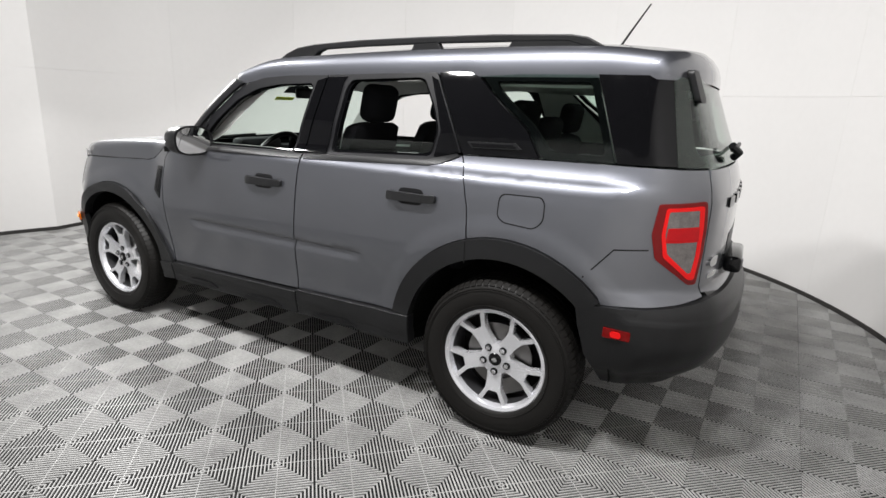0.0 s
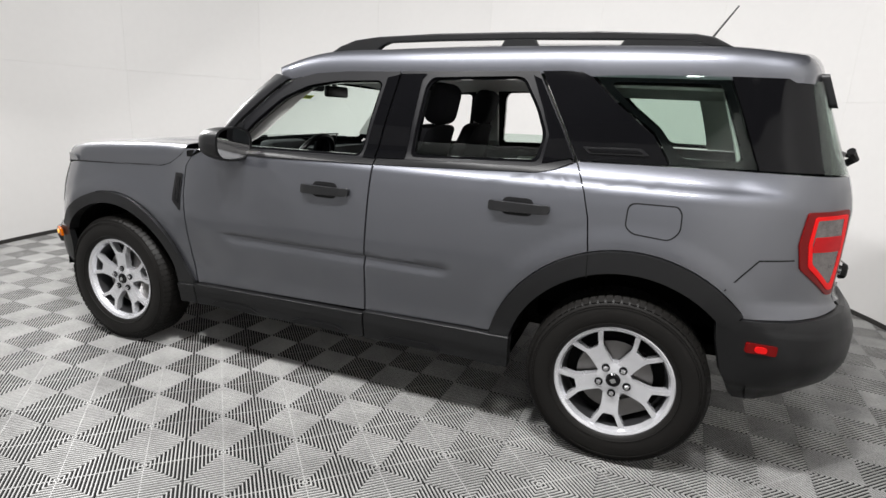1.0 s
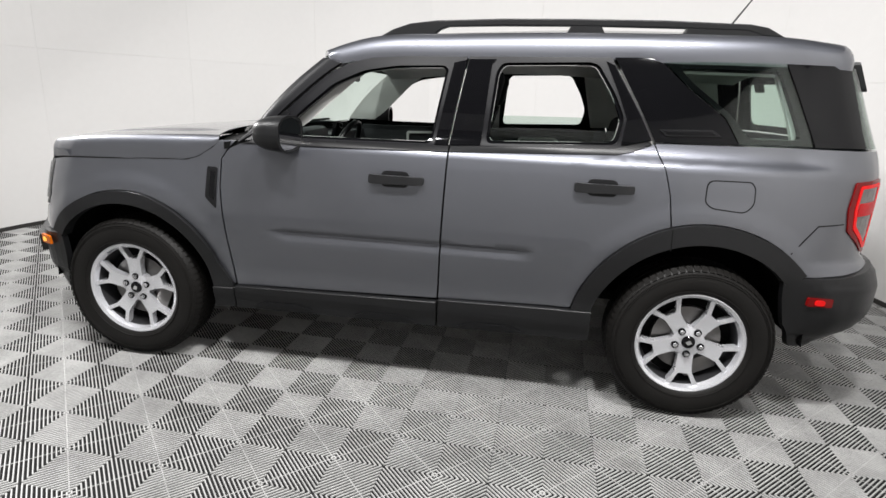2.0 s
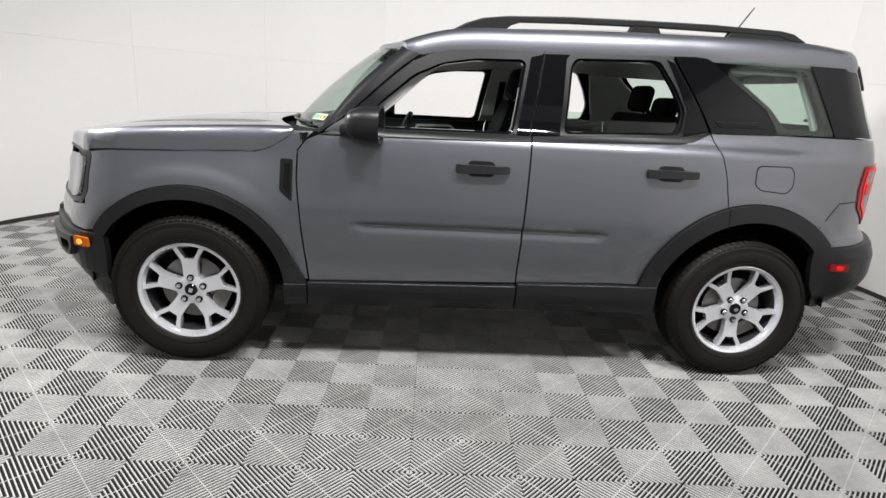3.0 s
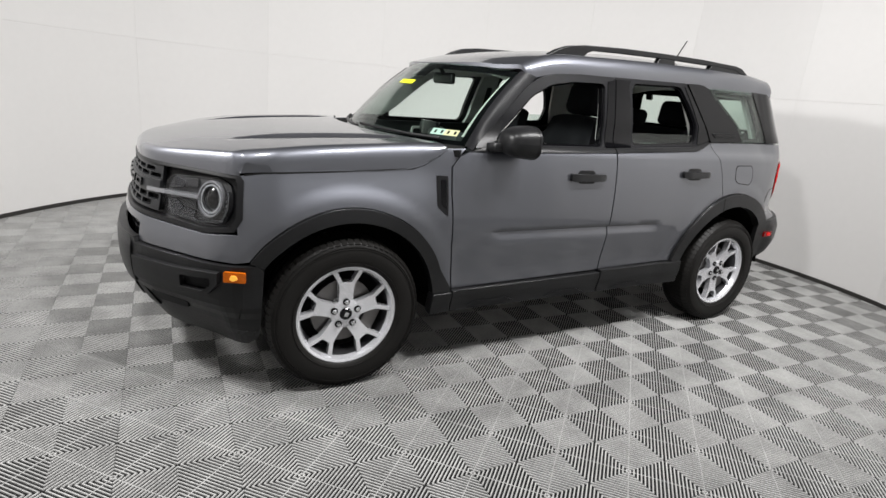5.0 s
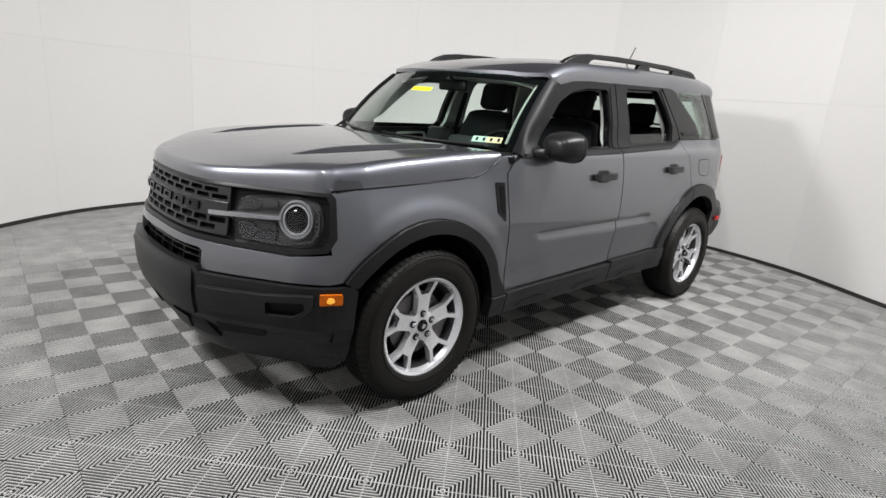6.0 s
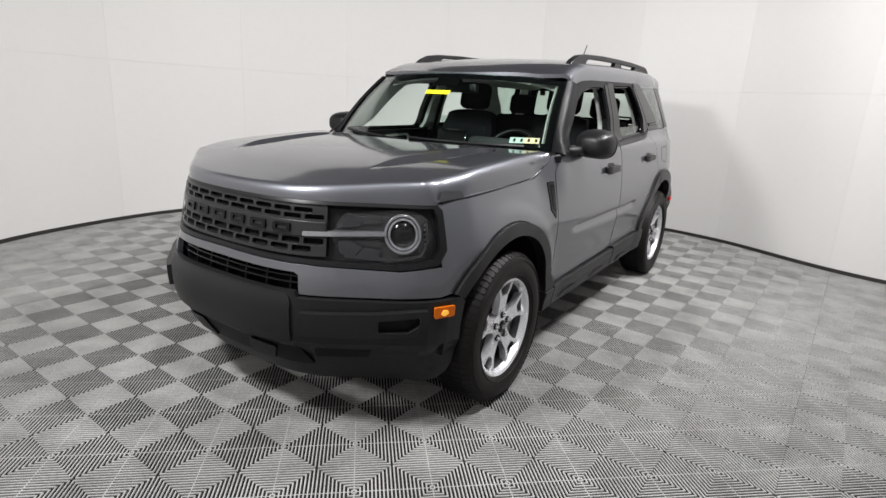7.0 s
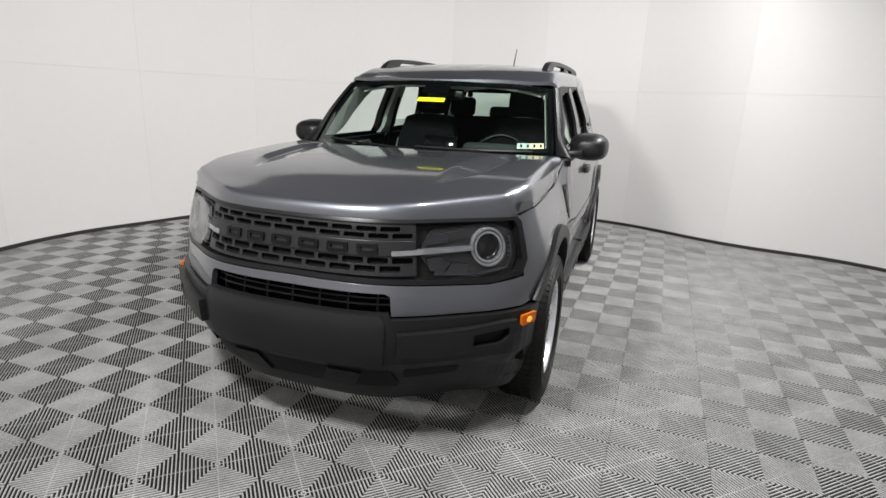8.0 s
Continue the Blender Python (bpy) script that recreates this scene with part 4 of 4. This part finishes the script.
def build_rear():
    R = U_REAR
    gate = [(-.63, 1.215), (.63, 1.215), (.645, 1.18), (.645, .75), (.5, .735), (-.5, .735), (-.645, .75), (-.645, 1.18)]
    tail = part("tailgate", sheet([gate], rear_place(0.0), .03, (.05, .04)), PAINT, CAR, "painted tailgate")
    part("plate_recess", sheet([rounded(box2(-.30, .30, .77, .93), .03)], rear_place(.002), .01, (.05, .05)), SATIN, tail)
    for k in range(6):
        v = -.40 + .16 * k
        part("name_block", sheet([box2(v - .05, v + .05, 1.06, 1.10, .008)], rear_place(.008), .012, (.05, .05)), GLOSS, tail, "plain dark block of the maker's name")
    part("badge", sheet([[(-.55 + .05 * math.cos(2 * math.pi * k / 20), .86 + .022 * math.sin(2 * math.pi * k / 20)) for k in range(20)]], rear_place(.008), .01, (.05, .05)), CHROME, tail, "small oval badge")
    part("badge", sheet([box2(-.60, -.50, .795, .815, .004)], rear_place(.006), .01, (.05, .05)), CHROME, tail)
    glass_loop = [(-.803, 1.222), (.803, 1.222), (.803, 1.545), (-.803, 1.545)]
    part("rear_window", sheet([glass_loop], rear_place(-.002), .004, (.05, .05)), TINT, CAR, "tinted rear window")
    inner = rounded([(-.70, 1.262), (.70, 1.262), (.70, 1.50), (-.70, 1.50)], .05)
    part("window_border", sheet([glass_loop, inner], rear_place(-.010), .02, (.05, .05)), GLOSS, CAR, "black border of the rear window")
    for s in (-1, 1):
        v = s * .58
        part("glass_hinge", sheet([rounded(box2(v - .035, v + .035, 1.455, 1.575), .02)], rear_place(.018), .03, (.03, .03)), PLASTIC, CAR, "black hinge of the rear window", bevel=.006)
    part("rear_wiper", tube([skin(R - abs(v), 1.285 + .004 * math.cos(v * 8), .03, -1 if v < 0 else 1) for v in [-.36 + .04 * k for k in range(10)]], .010, 6), SATIN, CAR, "rear wiper")
    part("wiper_arm", tube([skin(R - .34, 1.25, .02, -1), skin(R - .36, 1.27, .05, -1), skin(R - .40, 1.30, .04, -1)], .016, 8), SATIN, CAR)
    part("brake_light", sheet([box2(-.16, .16, 1.560, 1.578, .004)], rear_place(.012), .02, (.05, .05)), REDLENS, CAR, "high red brake light")
    # bumper
    def out(v, z):
        k = abs(v)
        step = 1 - sstep(.64, .68, z)
        return .018 + .012 * step * (1 - sstep(.9, 1.02, k)) - .02 * (1 - sstep(.38, .45, z))
    bump = [(-1.13, .688), (-.9, .700), (-.62, .735), (0, .735), (.62, .735), (.9, .700), (1.13, .688), (1.115, .60), (1.08, .48), (1.0, .36), (.8, .33), (0, .32), (-.8, .33), (-1.0, .36), (-1.08, .48), (-1.115, .60)]
    b = part("rear_bumper", sheet([bump], rear_place(out), .03, (.035, .03), (), (.42, .66)), PLASTIC, CAR, "black moulded plastic rear bumper")
    part("bumper_tray", sheet([box2(-.62, .62, .735, .755)], rear_place(.0), .03, (.05, .05)), PLASTIC, b)
    part("plate_lamp", boxed((.07, .34, .07), Matrix.Translation((2.165, -.16, .80)), .02, 3), GLOSS, tail, "black plate lamp housing")
    part("lamp_pane", boxed((.012, .05, .045), Matrix.Translation((2.198, -.27, .80)), .004), CLEARLENS, tail)


def build_tail_lamp(side):
    outer = rounded([(1.918, 1.092), (2.105, 1.106), (2.122, 1.02), (2.122, .90), (2.108, .785), (2.07, .785), (1.925, .885), (1.903, .975)], .012)
    inner = rounded([(1.955, 1.066), (2.082, 1.076), (2.092, 1.01), (2.092, .90), (2.080, .825), (2.058, .825), (1.962, .905), (1.948, .98)], .010)
    lamp_ob = part("tail_lamp", sheet([outer], on_skin(side, .006), .02, (.04, .04)), REDLENS, CAR, "red tail lamp with a lit rim", bevel=.003)
    ring_out = rounded([(1.944, 1.078), (2.092, 1.089), (2.101, 1.01), (2.103, .90), (2.093, .806), (2.064, .806), (1.953, .895), (1.937, .977)], .010)
    ring_in = rounded([(1.955, 1.066), (2.072, 1.074), (2.082, 1.01), (2.084, .90), (2.074, .832), (2.058, .832), (1.966, .908), (1.950, .98)], .008)
    part("lit_rim", sheet([ring_out, ring_in], on_skin(side, .009), .006, (.04, .04)), REDLIT, lamp_ob, "glowing red strip")
    part("clear_lens", sheet([inner], on_skin(side, .0075), .004, (.04, .04)), TAILCLEAR, lamp_ob, "clear inner lens")
    part("stop_lens", sheet([rounded([(1.958, 1.005), (2.080, 1.012), (2.084, .955), (1.955, .950)], .006)], on_skin(side, .011), .006, (.04, .04)), STOPRED, lamp_ob, "red stop lens", bevel=.002)


def spoke_outline(a0):
    """A spoke that forks towards the rim, about the angle a0 in degrees."""
    half = [(.048, .034), (.085, .033), (.120, .034), (.146, .038), (.172, .053), (.222, .083), (.222, .056), (.206, .049), (.163, .027), (.152, .020)]
    pts = half + [(r, -w) for r, w in reversed(half)]
    c, n = math.cos(radians(a0)), math.sin(radians(a0))
    return [(r * c - w * n, r * n + w * c) for r, w in pts]


def build_wheel():
    """A wheel about the y axis at its middle; its outside looks to -y."""
    wheel = part("wheel", lathe([(.214, -.055), (.226, -.070), (.238, -.080), (.240, -.088), (.229, -.093), (.217, -.086), (.208, -.062)], 64), ALLOY, CAR, "silver wheel with five forked spokes")
    part("barrel", lathe([(.19, .10), (.215, .095), (.212, .06), (.214, -.056), (.208, -.062), (.200, -.04), (.198, .06)], 56), BARREL, wheel)
    prof = [(.225, -.082), (.240, -.098), (.262, -.1065), (.290, -.1085), (.312, -.106), (.332, -.099), (.345, -.090), (.353, -.070), (.3555, -.030), (.3555, .030), (.353, .070), (.345, .090), (.312, .106), (.27, .108), (.225, .082), (.21, .0)]
    tyre = part("tyre", lathe(prof, 72), RUBBER, wheel, "black tyre with a worn brown-grey wall")
    for r, y in ((.252, -.1055), (.318, -.1065), (.326, -.103)):
        part("tyre_rib", lathe([(r - .002, y + .003), (r - .001, y - .0012), (r + .001, y - .0012), (r + .002, y + .003)], 72), RUBBER, tyre)
    # tread blocks on the shoulder
    bm = bmesh.new()
    for k in range(72):
        a = 2 * math.pi * k / 72
        for y in (-.085, -.045, 0, .045, .085):
            r = .356 if abs(y) < .06 else .3475
            solid(bm, (.002, .034, .022), Matrix.Rotation(-a, 4, "Y") @ Matrix.Translation((r, y, 0)) @ Matrix.Rotation((-.5 if y < -.06 else .5 if y > .06 else 0), 4, "Z"))
    part("tread", bm, RUBBER, tyre, smooth=20)
    face = Matrix.Rotation(radians(90), 4, "X")
    for k in range(5):
        a0 = 90 + 72 * k
        def dish(u, v, d):
            r = math.hypot(u, v)
            y = -.062 - .012 * sstep(.07, .22, r)
            return Vector((u, y - d, v))
        part("spoke", sheet([spoke_outline(a0)], dish, .034, (.02, .02)), ALLOY, wheel, bevel=.006, smooth=40)
    part("hub", lathe([(.0, -.066), (.062, -.064), (.070, -.060), (.072, -.02), (0, -.02)], 40), ALLOY, wheel)
    part("hub_cap", lathe([(.0, -.075), (.024, -.074), (.029, -.069), (.030, -.06), (0, -.06)], 28), GLOSS, wheel, "black hub cap with a plain pale mark")
    part("cap_mark", extruded(rounded([(-.012, -.008), (.006, -.012), (.013, .006), (-.004, .012)], .004), Matrix.Translation((0, -.0765, 0)) @ face, .002), CHROME, wheel)
    for k in range(5):
        a = radians(90 + 72 * k)
        part("nut_seat", lathe([(0, -.0685), (.0165, -.0685), (.0165, -.06), (0, -.06)], 16, Matrix.Translation((.0575 * math.cos(a), 0, .0575 * math.sin(a)))), GLOSS, wheel)
        part("lug_nut", lathe([(0, -.082), (.008, -.081), (.0115, -.074), (.0115, -.055), (0, -.055)], 6, Matrix.Translation((.0575 * math.cos(a), 0, .0575 * math.sin(a)))), CHROME, wheel)
    part("brake_disc", lathe([(.06, -.018), (.150, -.018), (.150, .008), (.06, .008)], 40), STEEL, wheel, "dull steel brake disc")
    part("brake_caliper", boxed((.075, .05, .15), Matrix.Rotation(radians(25), 4, "Y") @ Matrix.Translation((.135, -.015, 0)), .012), STEEL, wheel)
    # added dark disc that stands in for the shade inside the wheel
    part("spoke_shade_disc", lathe([(0, .02), (.195, .02), (.195, .03), (0, .03)], 40), DARK, wheel)
    return wheel


def build_interior():
    # floor pan and dark lower shell
    part("floor_pan", grid(lambda a, b, d: (-.88 + 1.75 * a, -.80 + 1.6 * b, .36 + d), 8, 6, .06), DARK, CAR)
    part("underbody", boxed((1.74, 1.46, .10), Matrix.Translation((0, 0, .32)), .03), DARK, CAR)
    part("front_tray", boxed((.9, 1.05, .08), Matrix.Translation((-1.35, 0, .30)), .03), DARK, CAR)
    part("exhaust", tube([(1.15, .35, .27), (1.5, .42, .27), (1.9, .42, .29)], .05, 12), DARK, CAR)
    part("engine_bay", boxed((.86, 1.0, .42), Matrix.Translation((-1.55, 0, .62)), .05), DARK, CAR)
    part("rear_floor", boxed((1.05, .9, .16), Matrix.Translation((1.42, 0, .46)), .04), DARK, CAR)
    part("load_floor", boxed((.75, 1.10, .05), Matrix.Translation((1.6, 0, .80)), .02), CLOTH, CAR)
    for s in SIDES:
        part("load_lining", boxed((.72, .06, .42), Matrix.Translation((1.48, s * .70, 1.0)), .02), DASH, CAR)
    # front axle, rear axle
    for x in (-WHEEL_X, WHEEL_X):
        part("axle", tube([(x, -.75, WHEEL_Z), (x, .75, WHEEL_Z)], .035, 12), DARK, CAR)
    # dashboard
    dash = part("dashboard", grid(lambda a, b, d: (-.92 + .36 * a, -.70 + 1.4 * b, 1.085 - .01 * math.cos(a * 3) + .025 * math.exp(-((b - .28) / .12) ** 2) * sstep(.4, .8, a) - .34 * sstep(.86, 1.0, a) + d), 14, 20, .05), DASH, CAR, "black dashboard")
    part("centre_screen", boxed((.025, .22, .13), Matrix.Translation((-.55, -.02, 1.12)) @ Matrix.Rotation(radians(12), 4, "Y"), .008), GLOSS, dash)
    part("instrument_hood", boxed((.10, .34, .09), Matrix.Translation((-.60, -.36, 1.115)), .03), DASH, dash)
    part("console", boxed((.9, .22, .30), Matrix.Translation((-.15, 0, .55)), .04), DASH, CAR)
    # steering wheel
    m = Matrix.Translation((-.42, -.37, 1.03)) @ Matrix.Rotation(radians(25), 4, "Y")
    pts = [m @ Vector((0, .185 * math.cos(2 * math.pi * k / 32), .185 * math.sin(2 * math.pi * k / 32))) for k in range(33)]
    sw = part("steering_wheel", tube(pts, .015, 10), SATIN, CAR, "black steering wheel")
    part("wheel_hub", boxed((.04, .13, .11), m, .03), DASH, sw)
    for dy, dz, ang in ((.11, 0, 0), (-.11, 0, 0), (0, -.11, 90)):
        part("wheel_spoke", boxed((.018, .13, .03), m @ Matrix.Translation((0, dy, dz)) @ Matrix.Rotation(radians(ang), 4, "X"), .006), SATIN, sw)
    part("column", tube([(-.62, -.37, .93), (-.43, -.37, 1.025)], .04, 12), DASH, sw)
    # seats
    def seat(x, y, w=.50):
        st = part("seat", boxed((.50, w, .16), Matrix.Translation((x - .10, y, .68)) @ Matrix.Rotation(radians(-6), 4, "Y"), .06, 4), CLOTH, CAR, "black cloth seat")
        def back(a, b, d):
            t = 2 * b - 1
            ww = w / 2 * (1 - .10 * a - .12 * sstep(.75, 1, a))
            top = Vector((x + .13 + .20 * a, y + ww * t, .70 + .60 * a - .03 * abs(t) ** 3))
            thick = (.13 - .05 * a) * (1 - .45 * abs(t) ** 4)
            return top + Vector((-thick / 2 - .03 * abs(t) ** 2, 0, 0)) if d == 0 else top + Vector((thick / 2, 0, 0))
        part("backrest", grid(back, 14, 14, .1), CLOTH, st, smooth=60)
        part("headrest", boxed((.11, .25, .20), Matrix.Translation((x + .355, y, 1.40)) @ Matrix.Rotation(radians(12), 4, "Y"), .05, 4), CLOTH, st)
        for s in (-.06, .06):
            part("headrest_post", tube([(x + .33, y + s, 1.26), (x + .35, y + s, 1.34)], .007, 8), CHROME, st)
    for y in (-.37, .37):
        seat(.0, y)
    bench = part("rear_bench", boxed((.48, 1.22, .16), Matrix.Translation((.78, 0, .70)), .05, 4), CLOTH, CAR, "black cloth rear bench")
    part("backrest", boxed((.14, 1.22, .58), Matrix.Translation((1.10, 0, .98)) @ Matrix.Rotation(radians(14), 4, "Y"), .05, 4), CLOTH, bench)
    for y in (-.38, 0, .38):
        part("headrest", boxed((.09, .24, .17 if y else .12), Matrix.Translation((1.20, y, 1.36 if y else 1.31)) @ Matrix.Rotation(radians(10), 4, "Y"), .04, 4), CLOTH, bench)
    # seat belts
    for s in SIDES:
        a = Vector(skin(.30, 1.42, -.085, s))
        b = Vector(skin(.24, .75, -.10, s))
        part("seat_belt", grid(lambda i, j, d: a.lerp(b, i) + Vector((.022 * (2 * j - 1), -s * d, 0)), 6, 1, .003), SATIN, CAR, "black seat belt")
    # inside mirror
    im = part("inside_mirror", boxed((.03, .24, .065), Matrix.Translation((-.47, -.02, 1.44)), .014, 3), SATIN, CAR, "black inside mirror")
    part("mirror_stem", tube([(-.47, -.02, 1.46), (-.52, -.02, 1.52)], .012, 8), SATIN, im)
    # sun visors
    for y in (-.34, .34):
        part("sun_visor", boxed((.16, .40, .02), Matrix.Translation((-.32, y, 1.525)) @ Matrix.Rotation(radians(-14), 4, "Y"), .008), TRIMGREY, CAR, "light grey sun visor")


for side in SIDES:
    build_doors(side)
    build_side_panels(side)
    build_upper_sides(side)
    build_headlight(side)
    build_tail_lamp(side)
    build_mirror(side)
build_roof()
build_rails()
build_screen()
build_hood()
build_front()
build_rear()
build_interior()
first_wheel = build_wheel()
HUB_Y = .802
for k, (x, s) in enumerate(((-WHEEL_X, LEFT), (WHEEL_X, LEFT), (-WHEEL_X, RIGHT), (WHEEL_X, RIGHT))):
    m = Matrix.Translation((x, s * HUB_Y, WHEEL_Z)) @ Matrix.Rotation(0 if s < 0 else math.pi, 4, "Z") @ Matrix.Rotation(0 if x < 0 else radians(36), 4, "Y")
    if k:
        copy_thing(first_wheel, m)
    else:
        first_wheel.matrix_basis = m
# antenna
ant = part("antenna", tube([(1.51, 0, 1.70), (1.575, 0, 1.805), (1.64, 0, 1.905)], .006, 8, .6), SATIN, CAR, "short black roof antenna")
part("antenna_foot", boxed((.09, .04, .03), Matrix.Translation((1.51, 0, 1.71)), .012, 3), SATIN, ant)


# ---- floor tiles: each has four fields of slanting ribs, laid as squares standing on their corners ----
CELL, TURN, ORIGIN = .199, radians(-2.6), (-.0137, .0947)
GAP = .0006


def tile_mesh():
    bm = bmesh.new()
    h = CELL - GAP
    n, pitch = 20, CELL * math.sqrt(2) / 20
    # half width and depth of a rib's rounded profile, from one foot over the crest to the other
    profile = [(-.21, -.0045), (-.165, -.0008), (-.12, 0), (.12, 0), (.165, -.0008), (.21, -.0045)]
    for sx in (-1, 1):
        for sy in (-1, 1):
            def clip(d):
                """Ends of the line x + y = d * sqrt 2 within the field, from the tile's middle."""
                c = d * math.sqrt(2)
                return ((min(c, h), c - min(c, h)), (c - min(c, h), min(c, h)))
            for k in range(n):
                rows = []
                for across, z in profile:
                    ends = clip(min(max((k + .5 + across) * pitch, 0), h * math.sqrt(2) - 1e-4))
                    rows.append([bm.verts.new((sx * x, sy * y, z)) for x, y in ends])
                for (a, b), (c, d) in zip(rows, rows[1:]):
                    q = (a, c, d, b)
                    bm.faces.new(q if sx * sy > 0 else q[::-1])
            # the bar across the ribs, from the tile's middle to its corner
            w = .0013
            q = [bm.verts.new((sx * x, sy * y, -.0022)) for x, y in ((.006 + w, .006 - w), (h, h - 2 * w), (h - 2 * w, h), (.006 - w, .006 + w))]
            bm.faces.new(q if sx * sy > 0 else q[::-1])
    me = bpy.data.meshes.new("tile")
    bm.normal_update()
    for f in bm.faces:
        if f.normal.z < -.1:
            f.normal_flip()
    bm.to_mesh(me)
    bm.free()
    me.materials.append(TILE)
    return me


def lay_tiles():
    me = tile_mesh()
    turn = Matrix.Rotation(TURN, 4, "Z")
    spots = []
    for i in range(-13, 14):
        for j in range(-13, 14):
            p = turn @ Vector((2 * CELL * i, 2 * CELL * j, 0)) + Vector((*ORIGIN, 0))
            a = math.degrees(math.atan2(p.y, p.x))
            if p.length < lerp(WALL_R, a) + .3:
                spots.append(p)
    spots.sort(key=lambda p: (p - Vector((-.5, -1.2, 0))).length)
    for p in spots[:300]:
        ob = new("tile", me)
        ob.matrix_world = Matrix.Translation(p) @ turn
        ob.parent = FLOOR
    bm = bmesh.new()
    for p in spots[300:]:
        m = Matrix.Translation(p) @ turn
        first = len(bm.verts)
        bm.from_mesh(me)
        bm.verts.ensure_lookup_table()
        for v in bm.verts[first:]:
            v.co = m @ v.co
    far = bpy.data.meshes.new("far_tiles")
    bm.to_mesh(far)
    bm.free()
    far.materials.append(TILE)
    ob = new("far_tiles", far)
    ob.parent = FLOOR
    tagged(ob, kind="stuff")


lay_tiles()
